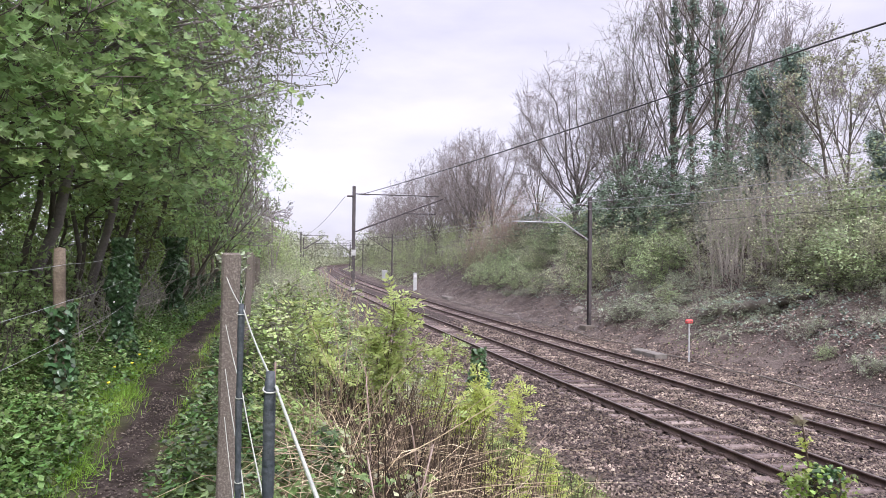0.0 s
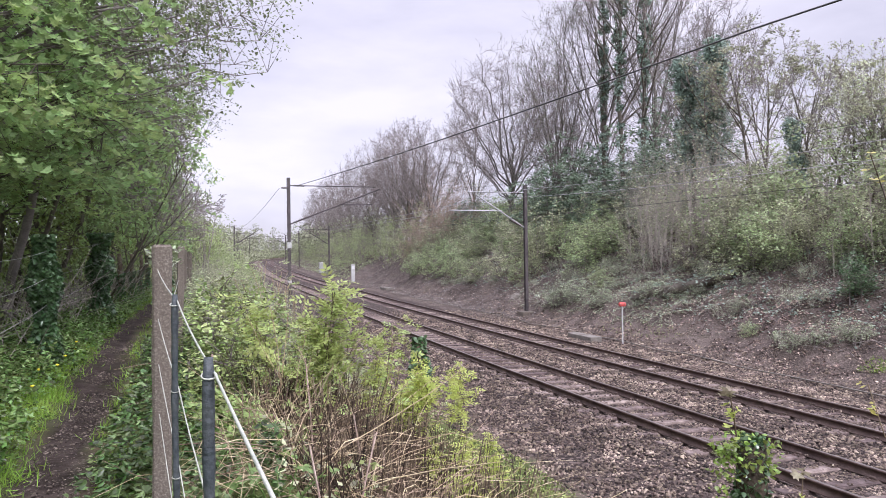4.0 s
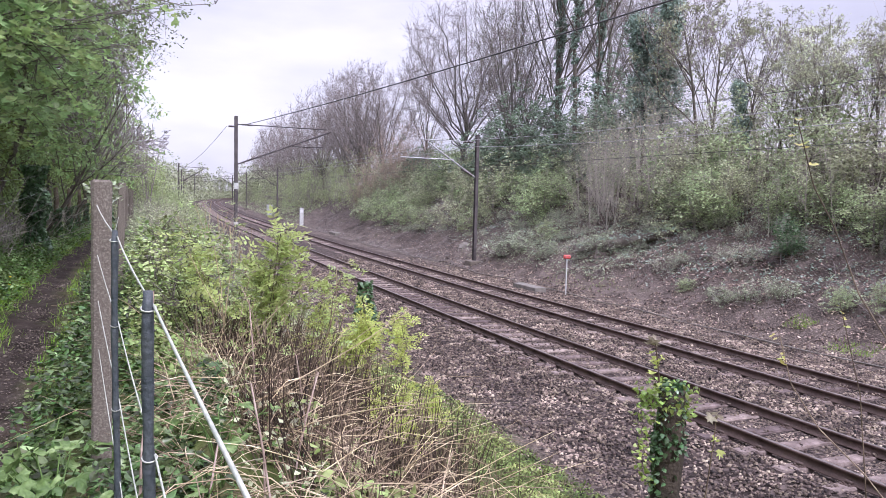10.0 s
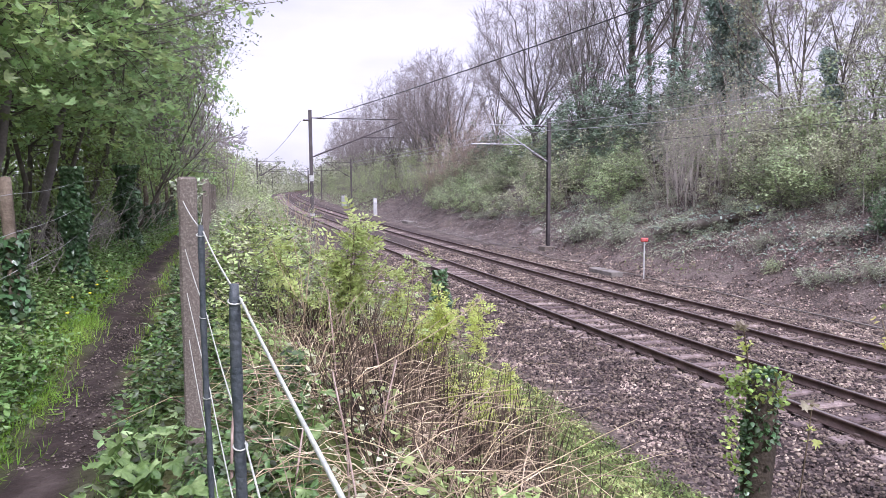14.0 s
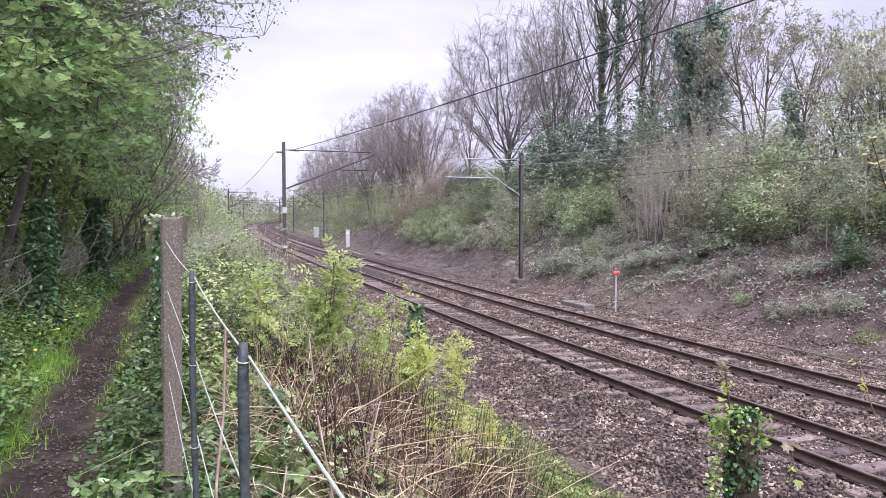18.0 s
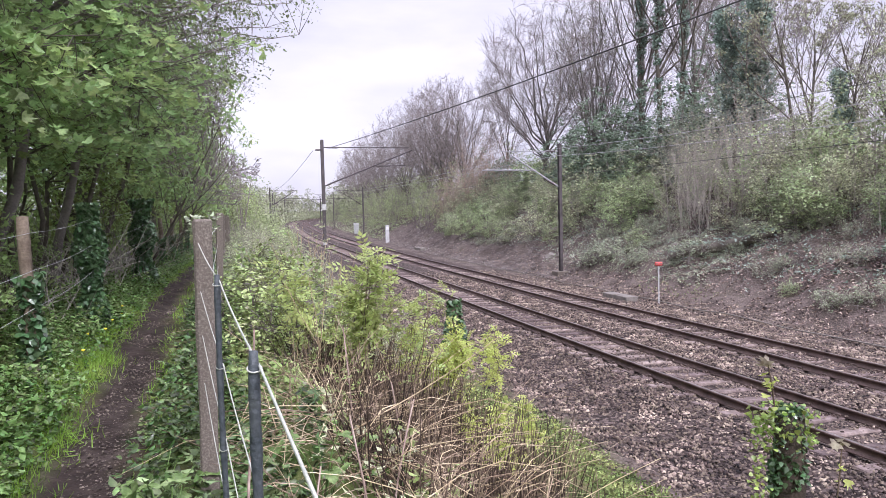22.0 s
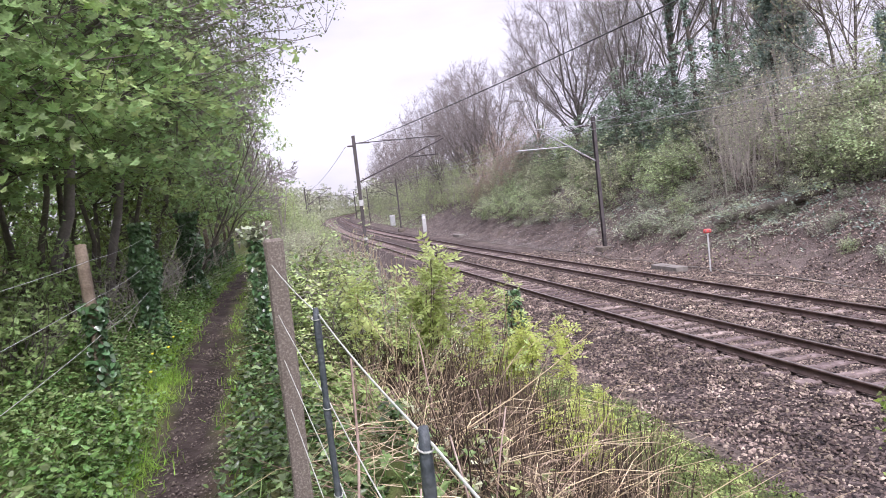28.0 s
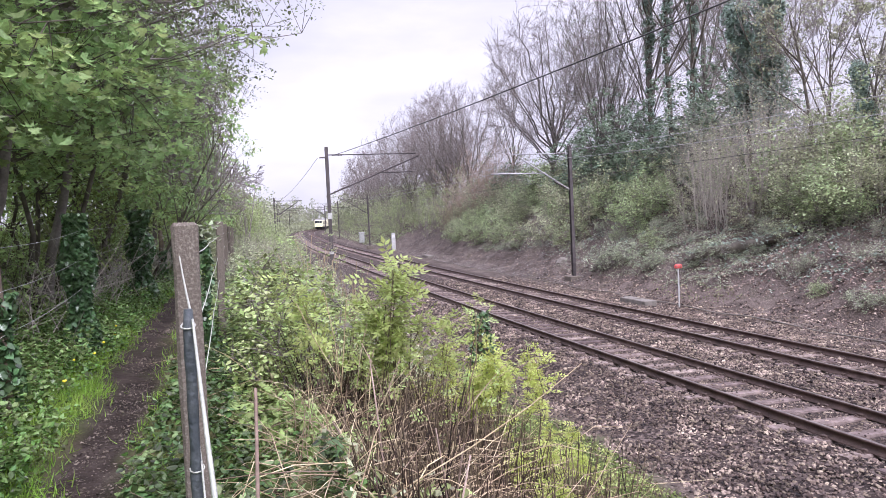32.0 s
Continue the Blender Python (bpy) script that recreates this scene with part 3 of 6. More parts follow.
def chair_mesh():
    bm = bmesh.new()
    box(bm, (-0.17, -0.08, -0.02), (0.17, 0.08, 0.012), 0.008)
    for sx in (-1, 1):
        box(bm, (sx * 0.085 - 0.03, -0.05, 0.01), (sx * 0.085 + 0.03, 0.05, 0.055), 0.012)
        box(bm, (sx * 0.14 - 0.015, -0.055, 0.01), (sx * 0.14 + 0.015, -0.025, 0.03), 0.005)
        box(bm, (sx * 0.14 - 0.015, 0.025, 0.01), (sx * 0.14 + 0.015, 0.055, 0.03), 0.005)
    me = bpy.data.meshes.new("rail_chair")
    bm.to_mesh(me)
    bm.free()
    me.materials.append(M_chair)
    return me


def railway_tracks():
    sleepers = [sleeper_mesh(k) for k in range(4)]
    chair = chair_mesh()
    rng = random.Random(5)
    for side, word in ((-1.705, "near"), (1.705, "far")):
        tr = thing("railway_track", Matrix.Identity(4), "rusty brown railway track on weathered sleepers in pinkish-grey ballast", "railway track", "railway tracks", "structure")
        for dn, dz in ((-0.75, -CANT / 2), (0.75, CANT / 2)):
            child("rail", rail_mesh(side + dn, dz), tr, "rusty brown steel rail with a worn head")
        far = []
        s = -14.0
        count = 0
        while s < 330:
            m = spot(s, side + rng.uniform(-0.03, 0.03), -0.162, rng.uniform(-0.8, 0.8)) @ pose(0, 0, 0, 0, math.degrees(-CANT / 1.5), 0)
            if s < 105:
                ob = child("sleeper", sleepers[count % 4], tr)
                ob.matrix_basis = m
                if s < 42:
                    for dn in (-0.75, 0.75):
                        c = child("rail_chair", chair, ob)
                        c.matrix_basis = pose(dn, 0, 0.0)
            else:
                far.append(m)
            s += 0.70
            count += 1
        bm = bmesh.new()
        for m in far:
            box(bm, (-1.28, -0.125, -0.13), (1.28, 0.125, 0.0), 0, m)
        tagged(part("far_sleepers", bm, M_sleeper, tr), kind="stuff")


railway_tracks()


def ballast():
    """Loose stones, the nearest stretch only."""
    rng = np.random.default_rng(11)
    n_st = 155000
    s = np.where(rng.uniform(0, 1, n_st) < 0.93, 1.5 + 42 * rng.beta(1.2, 2.3, n_st), rng.uniform(-10, 2, n_st))
    n = rng.uniform(-6.2, 7.4, n_st)
    keep = rng.uniform(0, 1, n_st) < np.where(n > 0, np.interp(n, (5.0, 5.6, 7.4), (1.0, 0.55, 0.0)), np.clip((6.1 - np.abs(n + 0.4)) / 1.2, 0.0, 1))
    s, n = s[keep], n[keep]
    z = lie(s, n)
    # none on the sleepers between the rails
    inside = np.minimum(np.abs(n + 1.705), np.abs(n - 1.705)) < 1.02
    on = np.abs((s + 14.0) % 0.7 - 0.35) > 0.2
    keep = ~(inside & on) | (rng.uniform(0, 1, len(s)) < np.where(n > 0, 0.5, 0.1))
    s, n, z, inside, on = s[keep], n[keep], z[keep], inside[keep], on[keep]
    z = np.where(inside & on, -0.155, z)
    size = rng.uniform(0.012, 0.029, len(s)) * np.interp(s, (8, 22, 40), (1.0, 1.35, 1.75)) * np.where(inside, 0.85, 1)
    # blocky, flattish stones, each tilted its own way
    cube = np.array([(x, y, z) for z in (-1, 1) for x, y in ((-1, -1), (1, -1), (1, 1), (-1, 1))], float)
    quads = np.array([(4, 5, 6, 7), (0, 1, 5, 4), (1, 2, 6, 5), (2, 3, 7, 6), (3, 0, 4, 7)])
    k = len(s)
    v = cube[None] * rng.uniform((0.6, 0.42, 0.24), (1.25, 0.85, 0.62), (k, 3))[:, None] + rng.normal(0, 0.17, (k, 8, 3))
    v[:, 4:, :2] *= rng.uniform(0.45, 0.95, (k, 1, 2))
    a, tip, way = rng.uniform(0, 6.28, k), rng.normal(0, 0.55, k), rng.uniform(0, 6.28, k)
    c, d = np.cos(a)[:, None], np.sin(a)[:, None]
    x, y, z1 = v[..., 0] * c - v[..., 1] * d, v[..., 0] * d + v[..., 1] * c, v[..., 2]
    c, d = np.cos(tip)[:, None], np.sin(tip)[:, None]
    x, z1 = x * c - z1 * d, x * d + z1 * c
    c, d = np.cos(way)[:, None], np.sin(way)[:, None]
    v = np.stack([x * c - y * d, x * d + y * c, z1], -1) * size[:, None, None]
    v += along(s, n, z + size * np.where(inside, 0.2, 1) * rng.uniform(0.0, 1.0, k))[:, None]
    f = (quads[None] + (np.arange(k) * 8)[:, None, None]).reshape(-1, 4)
    tagged(new("ballast_stones", fast("ballast_stones", v.reshape(-1, 3), f, M_stone)), "loose pinkish-grey crushed stone ballast around the tracks", "ballast", kind="stuff")


ballast()


# ---- overhead line ----
def mast(s, n, height, arm_side, label, base_z=None, arms=True, plate=False, feeder=False, arm=3.45, tube=None):
    """A steel mast with a tie at the top and a slanting bracket over the track."""
    tube = tube or M_mast
    z = float(lie(s, n)) if base_z is None else base_z
    ob = thing("overhead_line_mast", spot(s, n, z), label, "railway mast", "overhead line masts")
    bm = bmesh.new()
    w, d, t = 0.085, 0.1, 0.014
    box(bm, (-w, -d, 0), (w, -d + t, height), 0.004)
    box(bm, (-w, d - t, 0), (w, d, height), 0.004)
    box(bm, (-0.012, -d + t, 0), (0.012, d - t, height))
    column = part("column", bm, M_mast, ob)
    bm = bmesh.new()
    box(bm, (-0.4, -0.4, -0.3), (0.4, 0.4, 0.12), 0.03)
    part("footing", bm, M_concrete, ob, "concrete footing")
    if plate:
        bm = bmesh.new()
        box(bm, (-0.12, -d - 0.012, height * 0.505), (0.12, -d - 0.004, height * 0.505 + 0.32), 0.002)
        part("sign_plate", bm, M_pale_concrete, column, "pale rectangular plate")
        bm = bmesh.new()
        box(bm, (-0.11, -d - 0.02, 2.02), (0.11, d + 0.02, 2.16), 0.004)
        part("band", bm, M_pale_concrete, column, "pale clamp band")
    if arms:
        a = arm_side
        T = Tubes()
        T.add([(a * w, 0, height - 0.42), (a * arm, 0, height - 0.42)], 0.03, 6)
        tie = child("tie_rod", T.mesh("tie_rod", tube), ob)
        T = Tubes()
        T.add([(a * w, 0, height - (2.52 if arm > 4 else 2.35)), (a * (arm + (0.2 if arm > 4 else -0.5)), 0, height - 0.56)], 0.038, 8)
        slant = child("bracket_arm", T.mesh("bracket_arm", tube), ob, "slanting bracket arm")
        for p, q, holder in (((a * 0.28, 0, height - 0.425), (a * 0.85, 0, height - 0.435), tie), ((a * 0.28, 0, height - (2.43 if arm > 4 else 2.26)), (a * 0.95, 0, height - (2.16 if arm > 4 else 1.93)), slant)):
            p, q = np.array(p), np.array(q)
            T = Tubes()
            for k in range(7):
                c = p + (q - p) * (k + 0.5) / 7
                e = (q - p) / np.linalg.norm(q - p) * 0.02
                T.add([c - e, c - e * 0.6, c + e * 0.6, c + e], [0.03, 0.062, 0.062, 0.03], 8)
            T.add([p, q], 0.03, 6)
            child("insulator", T.mesh("insulator", M_insul), holder, "dark ribbed insulator")
        T = Tubes()
        x0, x1 = (2.95, 4.65) if arm > 4 else (1.4, 4.5)
        T.add([(a * x0, 0, height - 1.44), (a * x1, 0, height - 1.42)], 0.032, 6)
        child("registration_arm", T.mesh("registration_arm", tube), ob)
    if feeder:
        T = Tubes()
        T.add([(-w, 0, height - 0.55), (-w - 0.3, 0, height - 0.55)], [0.05, 0.05], 6)
        child("feeder_bracket", T.mesh("feeder_bracket", M_insul), ob)
    return ob


MAST_H = 7.25
mast(39.0, -6.46, 7.75, 1, "dark steel railway mast with a slanting bracket and pale plate", base_z=-0.12, plate=True, feeder=True, arm=4.85)
mast(35.5, 6.05, 7.12, -1, "dark steel railway mast standing at the foot of the bank", base_z=0.0, tube=M_galv)
mast(90.0, 4.6, 6.65, -1, "dark steel railway mast beside the far track", base_z=0.0)
mast(91.0, -7.15, 6.75, 1, "dark steel railway mast beyond the scrub", base_z=0.0)
for s, n, a in ((137, 5.2, -1), (138, -6.4, 1), (182, 5.2, -1), (183, -6.4, 1), (226, 5.2, -1), (228, -6.4, 1)):
    mast(s, n, MAST_H, a, "distant dark steel railway mast", base_z=-0.1)


def wire(name, pts, radius, material, label, sag=0.0):
    pts = [np.array(p, float) for p in pts]
    line = []
    for p, q in zip(pts, pts[1:]):
        for k in range(12):
            u = k / 12
            c = p + (q - p) * u
            c[2] -= 4 * sag * u * (1 - u)
            line.append(c)
    line.append(pts[-1])
    T = Tubes().add(line, radius, 6)
    return tagged(new(name, T.mesh(name, material)), label, "wire")


def line_points(rows):
    return [along(s, n, z) for s, n, z in rows]


wire("catenary_wire", [(-8.1, 37.2, 7.18), (5.3, 11.6, 7.2), (14.0, -6.0, 7.3)], 0.016, M_wire, "thick dark overhead cable running from the mast", 0.12)
wire("feeder_wire", line_points([(39, -6.95, 7.05), (91, -7.1, 6.2), (138, -6.8, 6.5)]), 0.012, M_wire, "thin dark feeder wire between masts", 0.5)
wire("contact_wire", line_points([(-20, 1.7, 4.9), (35.5, 1.9, 4.95), (90, 1.5, 4.6), (137, 1.7, 4.8), (226, 1.7, 4.9)]), 0.007, M_wire, "thin contact wire over the far track", 0.05)
wire("catenary_wire", line_points([(-20, 1.7, 6.5), (35.5, 1.9, 6.75), (90, 1.5, 6.0), (137, 1.7, 6.3), (226, 1.7, 6.4)]), 0.007, M_wire, "thin catenary wire over the far track", 0.5)
wire("contact_wire", line_points([(39, -2.2, 4.95), (91, -2.2, 4.6), (138, -1.7, 4.8), (226, -1.7, 4.9)]), 0.008, M_wire, "thin contact wire over the near track", 0.05)
wire("cess_cable", [along(s, 5.05 + 0.06 * math.sin(s * 0.7) + 0.04 * math.sin(s * 1.9), float(lie(s, 5.05)) + 0.05 + 0.03 * math.sin(s * 1.3)) for s in np.arange(9, 62, 1.5)], 0.02, M_grey_slab, "dusty grey cable lying along the foot of the bank")
wire("return_wire", line_points([(-12, 6.1, 6.4), (18, 6.1, 6.36), (35.5, 5.9, 6.86), (90, 4.8, 6.3)]), 0.0115, M_wire_pale, "pale return wire on the bank side", 0.1)
wire("return_wire", line_points([(-12, 6.1, 5.8), (18, 6.1, 5.86), (35.5, 5.9, 6.46), (90, 4.8, 6.0)]), 0.0115, M_wire_pale, "pale lower return wire on the bank side", 0.1)


# ---- lineside things ----
def lineside():
    ob = thing("marker_post", pose(7.05, 27.3, 0), "red marker head on a thin pale post at the bank's foot", "marker post")
    z0 = float(lie(24.3, 4.6)) - 0.1
    bm = bmesh.new()
    box(bm, (-0.023, -0.023, z0), (0.023, 0.023, 1.22), 0.005)
    part("post", bm, M_pale_concrete, ob, "pale weathered post")
    bm = bmesh.new()
    box(bm, (-0.145, -0.05, 1.22), (0.145, 0.05, 1.38), 0.04)
    marker = part("marker_head", bm, M_red, ob, "red enamelled head")
    for x in (-0.075, 0.075):
        bm = bmesh.new()
        box(bm, (x - 0.03, -0.058, 1.29), (x + 0.03, -0.052, 1.34))
        part("bar", bm, M_grey_slab, marker, "pale bar")
    for s, n, k, lab in ((26.6, 4.4, 1.0, "flat grey concrete trough lid lying in the cess"), (64.5, 5.6, 1.2, "flat grey concrete slab beside the cess"), (31.0, -7.6, 0.9, "flat grey concrete slab half hidden in scrub")):
        ob = thing("concrete_slab", spot(s, n, float(lie(s, n)) + 0.17), lab, "concrete slab")
        bm = bmesh.new()
        box(bm, (-0.27 * k, -0.95 * k, -0.25), (0.27 * k, 0.95 * k, 0.04), 0.02)
        part("lid", bm, M_grey_slab, ob)
        bm = bmesh.new()
        box(bm, (-0.28 * k, -0.02, 0.036), (0.28 * k, 0.02, 0.055), 0.004)
        part("rib", bm, M_concrete, ob)
    ob = thing("boulder", spot(39.5, 7.3, float(lie(39.5, 7.3))), "pale grey rock half buried in the bank", "rock")
    bm = bmesh.new()
    bmesh.ops.create_icosphere(bm, subdivisions=2, radius=0.5)
    rr = random.Random(9)
    for v in bm.verts:
        v.co = Vector((v.co.x * 0.9, v.co.y * 0.6, v.co.z * 0.8)) * rr.uniform(0.8, 1.1)
    part("rock", bm, M_grey_slab, ob)
    ob = thing("milepost", spot(79.0, 5.5, 0), "pale grey upright concrete marker post", "marker post")
    bm = bmesh.new()
    box(bm, (-0.22, -0.1, -0.3), (0.22, 0.1, 1.9), 0.03)
    part("post", bm, M_pale_concrete, ob)
    bm = bmesh.new()
    box(bm, (-0.16, -0.112, 1.35), (0.16, -0.104, 1.7))
    part("plate", bm, M_white, ob, "white blank plate")
    ob = thing("lineside_cabinet", spot(104.5, 5.67, 0), "pale grey lineside equipment cabinet with a lid", "cabinet")
    bm = bmesh.new()
    box(bm, (-0.36, -0.3, 0), (0.36, 0.3, 1.35), 0.02)
    part("body", bm, M_grey_box, ob)
    bm = bmesh.new()
    box(bm, (-0.42, -0.36, 1.35), (0.42, 0.36, 1.6), 0.05)
    part("lid", bm, M_pale_concrete, ob, "pale overhanging lid")
    bm = bmesh.new()
    box(bm, (-0.3, -0.32, 0.12), (0.3, -0.304, 1.25), 0.004)
    part("door", bm, M_grey_box, ob)


lineside()


# ---- fence beside the path ----


def stake(x, y, top, seed):
    rng = random.Random(seed)
    z0 = 1.75
    ob = thing("fence_stake", pose(x, y, z0, 0, 0, 20), "dark green knobbly steel fence stake with wire clips", "fence stake", "fence stakes")
    h = top - z0
    zs = np.linspace(-0.3, h, 46)
    rad = 0.0098 + 0.0009 * np.sin(np.arange(46) * 2.2) + 0.0008 * np.sin(np.arange(46) * 5.1 + seed)
    rad[-1] = 0.0075
    zs = np.append(zs, h + 0.0005)
    rad = np.append(rad, 0.0005)
    pts = np.stack([0.002 * np.sin(zs * 7 + seed), 0.002 * np.cos(zs * 5), zs], 1)
    shaft = child("shaft", Tubes().add(pts, rad, 8).mesh("shaft", M_stake), ob)
    for zc in (h - 0.03, h - 0.29, h - 0.55):
        T = Tubes()
        a = np.linspace(0, 2 * math.pi, 13)
        T.add(np.stack([0.0125 * np.cos(a), 0.0125 * np.sin(a), zc + 0.004 * np.sin(a)], 1), 0.0015, 5)
        child("wire_clip", T.mesh("wire_clip", M_fence_wire), shaft, "pale twisted wire clip")
    return ob


stake(-0.317, 1.189, 3.356, 1)
stake(-0.75, 2.131, 3.405, 2)


def concrete_post(x, y, top, base, w, d, lean, label):
    ob = thing("concrete_post", pose(x, y, base, 0, lean, 21), label, "fence post", "concrete fence posts")
    h = top - base
    bm = bmesh.new()
    box(bm, (-w / 2, -d / 2, -0.3), (w / 2, d / 2, h), 0.012)
    bmesh.ops.subdivide_edges(bm, edges=[e for e in bm.edges if abs(e.verts[0].co.z - e.verts[1].co.z) > 0.5], cuts=9)
    rng = random.Random(7)
    for v in bm.verts:
        v.co += Vector((rng.uniform(-1, 1), rng.uniform(-1, 1), 0)) * 0.003
    shaft = part("shaft", bm, M_concrete, ob)
    for zc in (h - 0.105, h - 0.335, h - 0.59, h - 0.82, h - 0.97):
        T = Tubes().add([(0.1 * w, -d / 2 - 0.002, zc), (0.1 * w, -d / 2 + 0.006, zc)], 0.006, 7)
        child("wire_hole", T.mesh("wire_hole", M_dark), shaft, "dark wire hole")
    return ob


concrete_post(-1.318, 3.37, 3.575, 1.95, 0.09, 0.085, 0.5, "speckled brown concrete fence post with wire holes")
for k in range(2, 9):
    s = 5.0 + 3.1 * k
    p = along(s, -11.3)
    concrete_post(float(p[0]), float(p[1]), float(lie(s, -11.3)) + 1.55, float(lie(s, -11.3)), 0.09, 0.085, (k * 37 % 5 - 2) * 0.8, "weathered concrete fence post among the scrub")


def fence_wires():
    tops = [(0.42, -0.5, 3.30), (-0.317, 1.178, 3.33), (-0.75, 2.12, 3.385), (-1.31, 3.30, 3.455)]
    for k, dz in enumerate((0.0, -0.26, -0.50, -0.76)):
        pts = [(x + 0.014, y, z + dz * (1 if i < 3 else 0.9)) for i, (x, y, z) in enumerate(tops)]
        wire("fence_wire", pts, 0.0024 if k == 0 else 0.0018, M_fence_wire, "pale plastic-coated fence wire strung between posts", 0.012)
    for dz in (-0.17, -0.45, -0.73):
        pts = []
        for k in range(0, 9):
            s = 5.0 + 3.1 * k
            p = along(s, -11.3)
            pts.append((float(p[0]), float(p[1]), float(lie(s, -11.3)) + 1.55 + dz))
        wire("fence_wire", pts, 0.003, M_fence_wire, "weathered fence wire strung between posts", 0.02)


fence_wires()


# ---- trees ----
def unit(v):
    return v / (np.linalg.norm(v) + 1e-9)


class Grower:
    """Grows limbs; keeps rods and the places for leaves."""
    def __init__(self, seed, up=0.25, wander=0.22, split=(3, 5), ratio=0.62, angle=0.7, levels=4, thick=0.62, leaf_from=3, first=2, low=0.28, least=0.004, egg=None):
        self.rng = np.random.default_rng(seed)
        self.up, self.wander, self.split, self.ratio, self.angle, self.levels, self.thick, self.leaf_from = up, wander, split, ratio, angle, levels, thick, leaf_from
        self.first, self.low, self.least, self.egg = first, low, least, egg
        self.rods, self.places = [], []

    def limb(self, p, d, length, r, level):
        g = self.rng
        n = 6 if level == 0 else (4 if level < 3 else 3)
        pts, rad = [p], [r]
        for k in range(n):
            d = unit(d + g.normal(0, self.wander, 3) * (0.5 if level == 0 else 1) + (0, 0, self.up * (1 if level else 0.4)))
            p = p + d * length / n
            pts.append(p)
            rad.append(max(r * (1 - 0.75 * (k + 1) / n), self.least))
            if self.egg and level:
                mid, wide, high = self.egg
                a = math.atan2(p[1], p[0])
                if math.hypot(p[0], p[1]) ** 2 / wide ** 2 + (p[2] - mid) ** 2 / high ** 2 > 1 + 0.22 * math.sin(3 * a + p[2] * 0.7) + g.normal(0, 0.1):
                    break
        n = len(pts) - 1
        self.rods.append((np.array(pts), np.array(rad), level))
        if level >= self.leaf_from:
            for k in range(1, n + 1):
                self.places.append(pts[k])
        if level < self.levels:
            count = g.integers(self.split[0], self.split[1] + 1) + (self.first if level == 0 else 0)
            for c in range(count):
                u = g.uniform(self.low, 1.0)
                k = min(int(u * n), n - 1)
                q = pts[k] + (pts[k + 1] - pts[k]) * (u * n - k)
                axis = unit(pts[k + 1] - pts[k])
                side = unit(np.cross(axis, g.normal(0, 1, 3)))
                a = self.angle * g.uniform(0.6, 1.3)
                self.limb(q, unit(axis * math.cos(a) + side * math.sin(a)), length * self.ratio * g.uniform(0.7, 1.2) * (1.15 - 0.45 * u), max(rad[k] * self.thick, self.least), level + 1)

    def wood(self, ob, material, fine):
        A, B = Tubes(), Tubes()
        for pts, rad, level in self.rods:
            if level <= 1:
                A.add(pts, rad, 7 if level == 0 else 5)
            else:
                keep = [0, -1] if level >= 4 or len(pts) < 4 else [0, 2, -1]
                B.add(pts[keep], rad[keep], 3)
        child("trunk", A.mesh("trunk", material), ob)
        if B.v:
            tagged(child("twig_work", B.mesh("twig_work", fine), ob), kind="stuff")


def add_leaves(ob, g, count, size, tmpl, material, name="crown", spread=0.15, droop=0.25, wild=0.5, label="", low=-9.0, bunch=1):
    src = np.array(g.places)
    src = src[src[:, 2] > low]
    pts = np.repeat(src[g.rng.integers(0, len(src), count // bunch)], bunch, 0)
    pts = pts + g.rng.normal(0, spread, pts.shape) * (1, 1, 1 if bunch == 1 else 0.3)
    tagged(child(name, leaves(name, g.rng, pts, size, tmpl, material, droop, wild), ob, label), kind="stuff")


def bare_tree(seed, height, wide, r, stems, leaf=0, label="", leaf_mat=None, split=(6, 7), angle=0.55, ratio=0.55, lean=0.2, tip=0.0, low=0.26, first=5, size=0.13, bole=0.7, twig=None, up=0.055):
    """A bare tree: limbs fan up and out of a short bole, fine twigs to the skin of a domed crown."""
    g = Grower(seed, up=up, wander=0.065, split=split, ratio=ratio, angle=angle, levels=4, thick=0.5, leaf_from=3, first=first, low=low, least=0.0092, egg=(height * 0.56, wide, height * 0.47))
    for k in range(stems):
        a = k * 6.28 / stems + seed
        out = np.array((math.cos(a), math.sin(a), 0)) * (stems > 1)
        g.limb(out * 0.35 + (0, 0, -0.4), unit(out * lean * g.rng.uniform(0.7, 1.3) + (tip, 0, 1)), height * bole, r, 0)
    ob = thing("bare_tree", Matrix.Identity(4), label or "tall bare tree with limbs fanning into a domed crown", "tree", "trees on the bank")
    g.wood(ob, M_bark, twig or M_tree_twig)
    if leaf:
        add_leaves(ob, g, leaf, size, OVAL, leaf_mat or M_bud, spread=0.16, label="sparse budding leaves", bunch=4)
    return ob


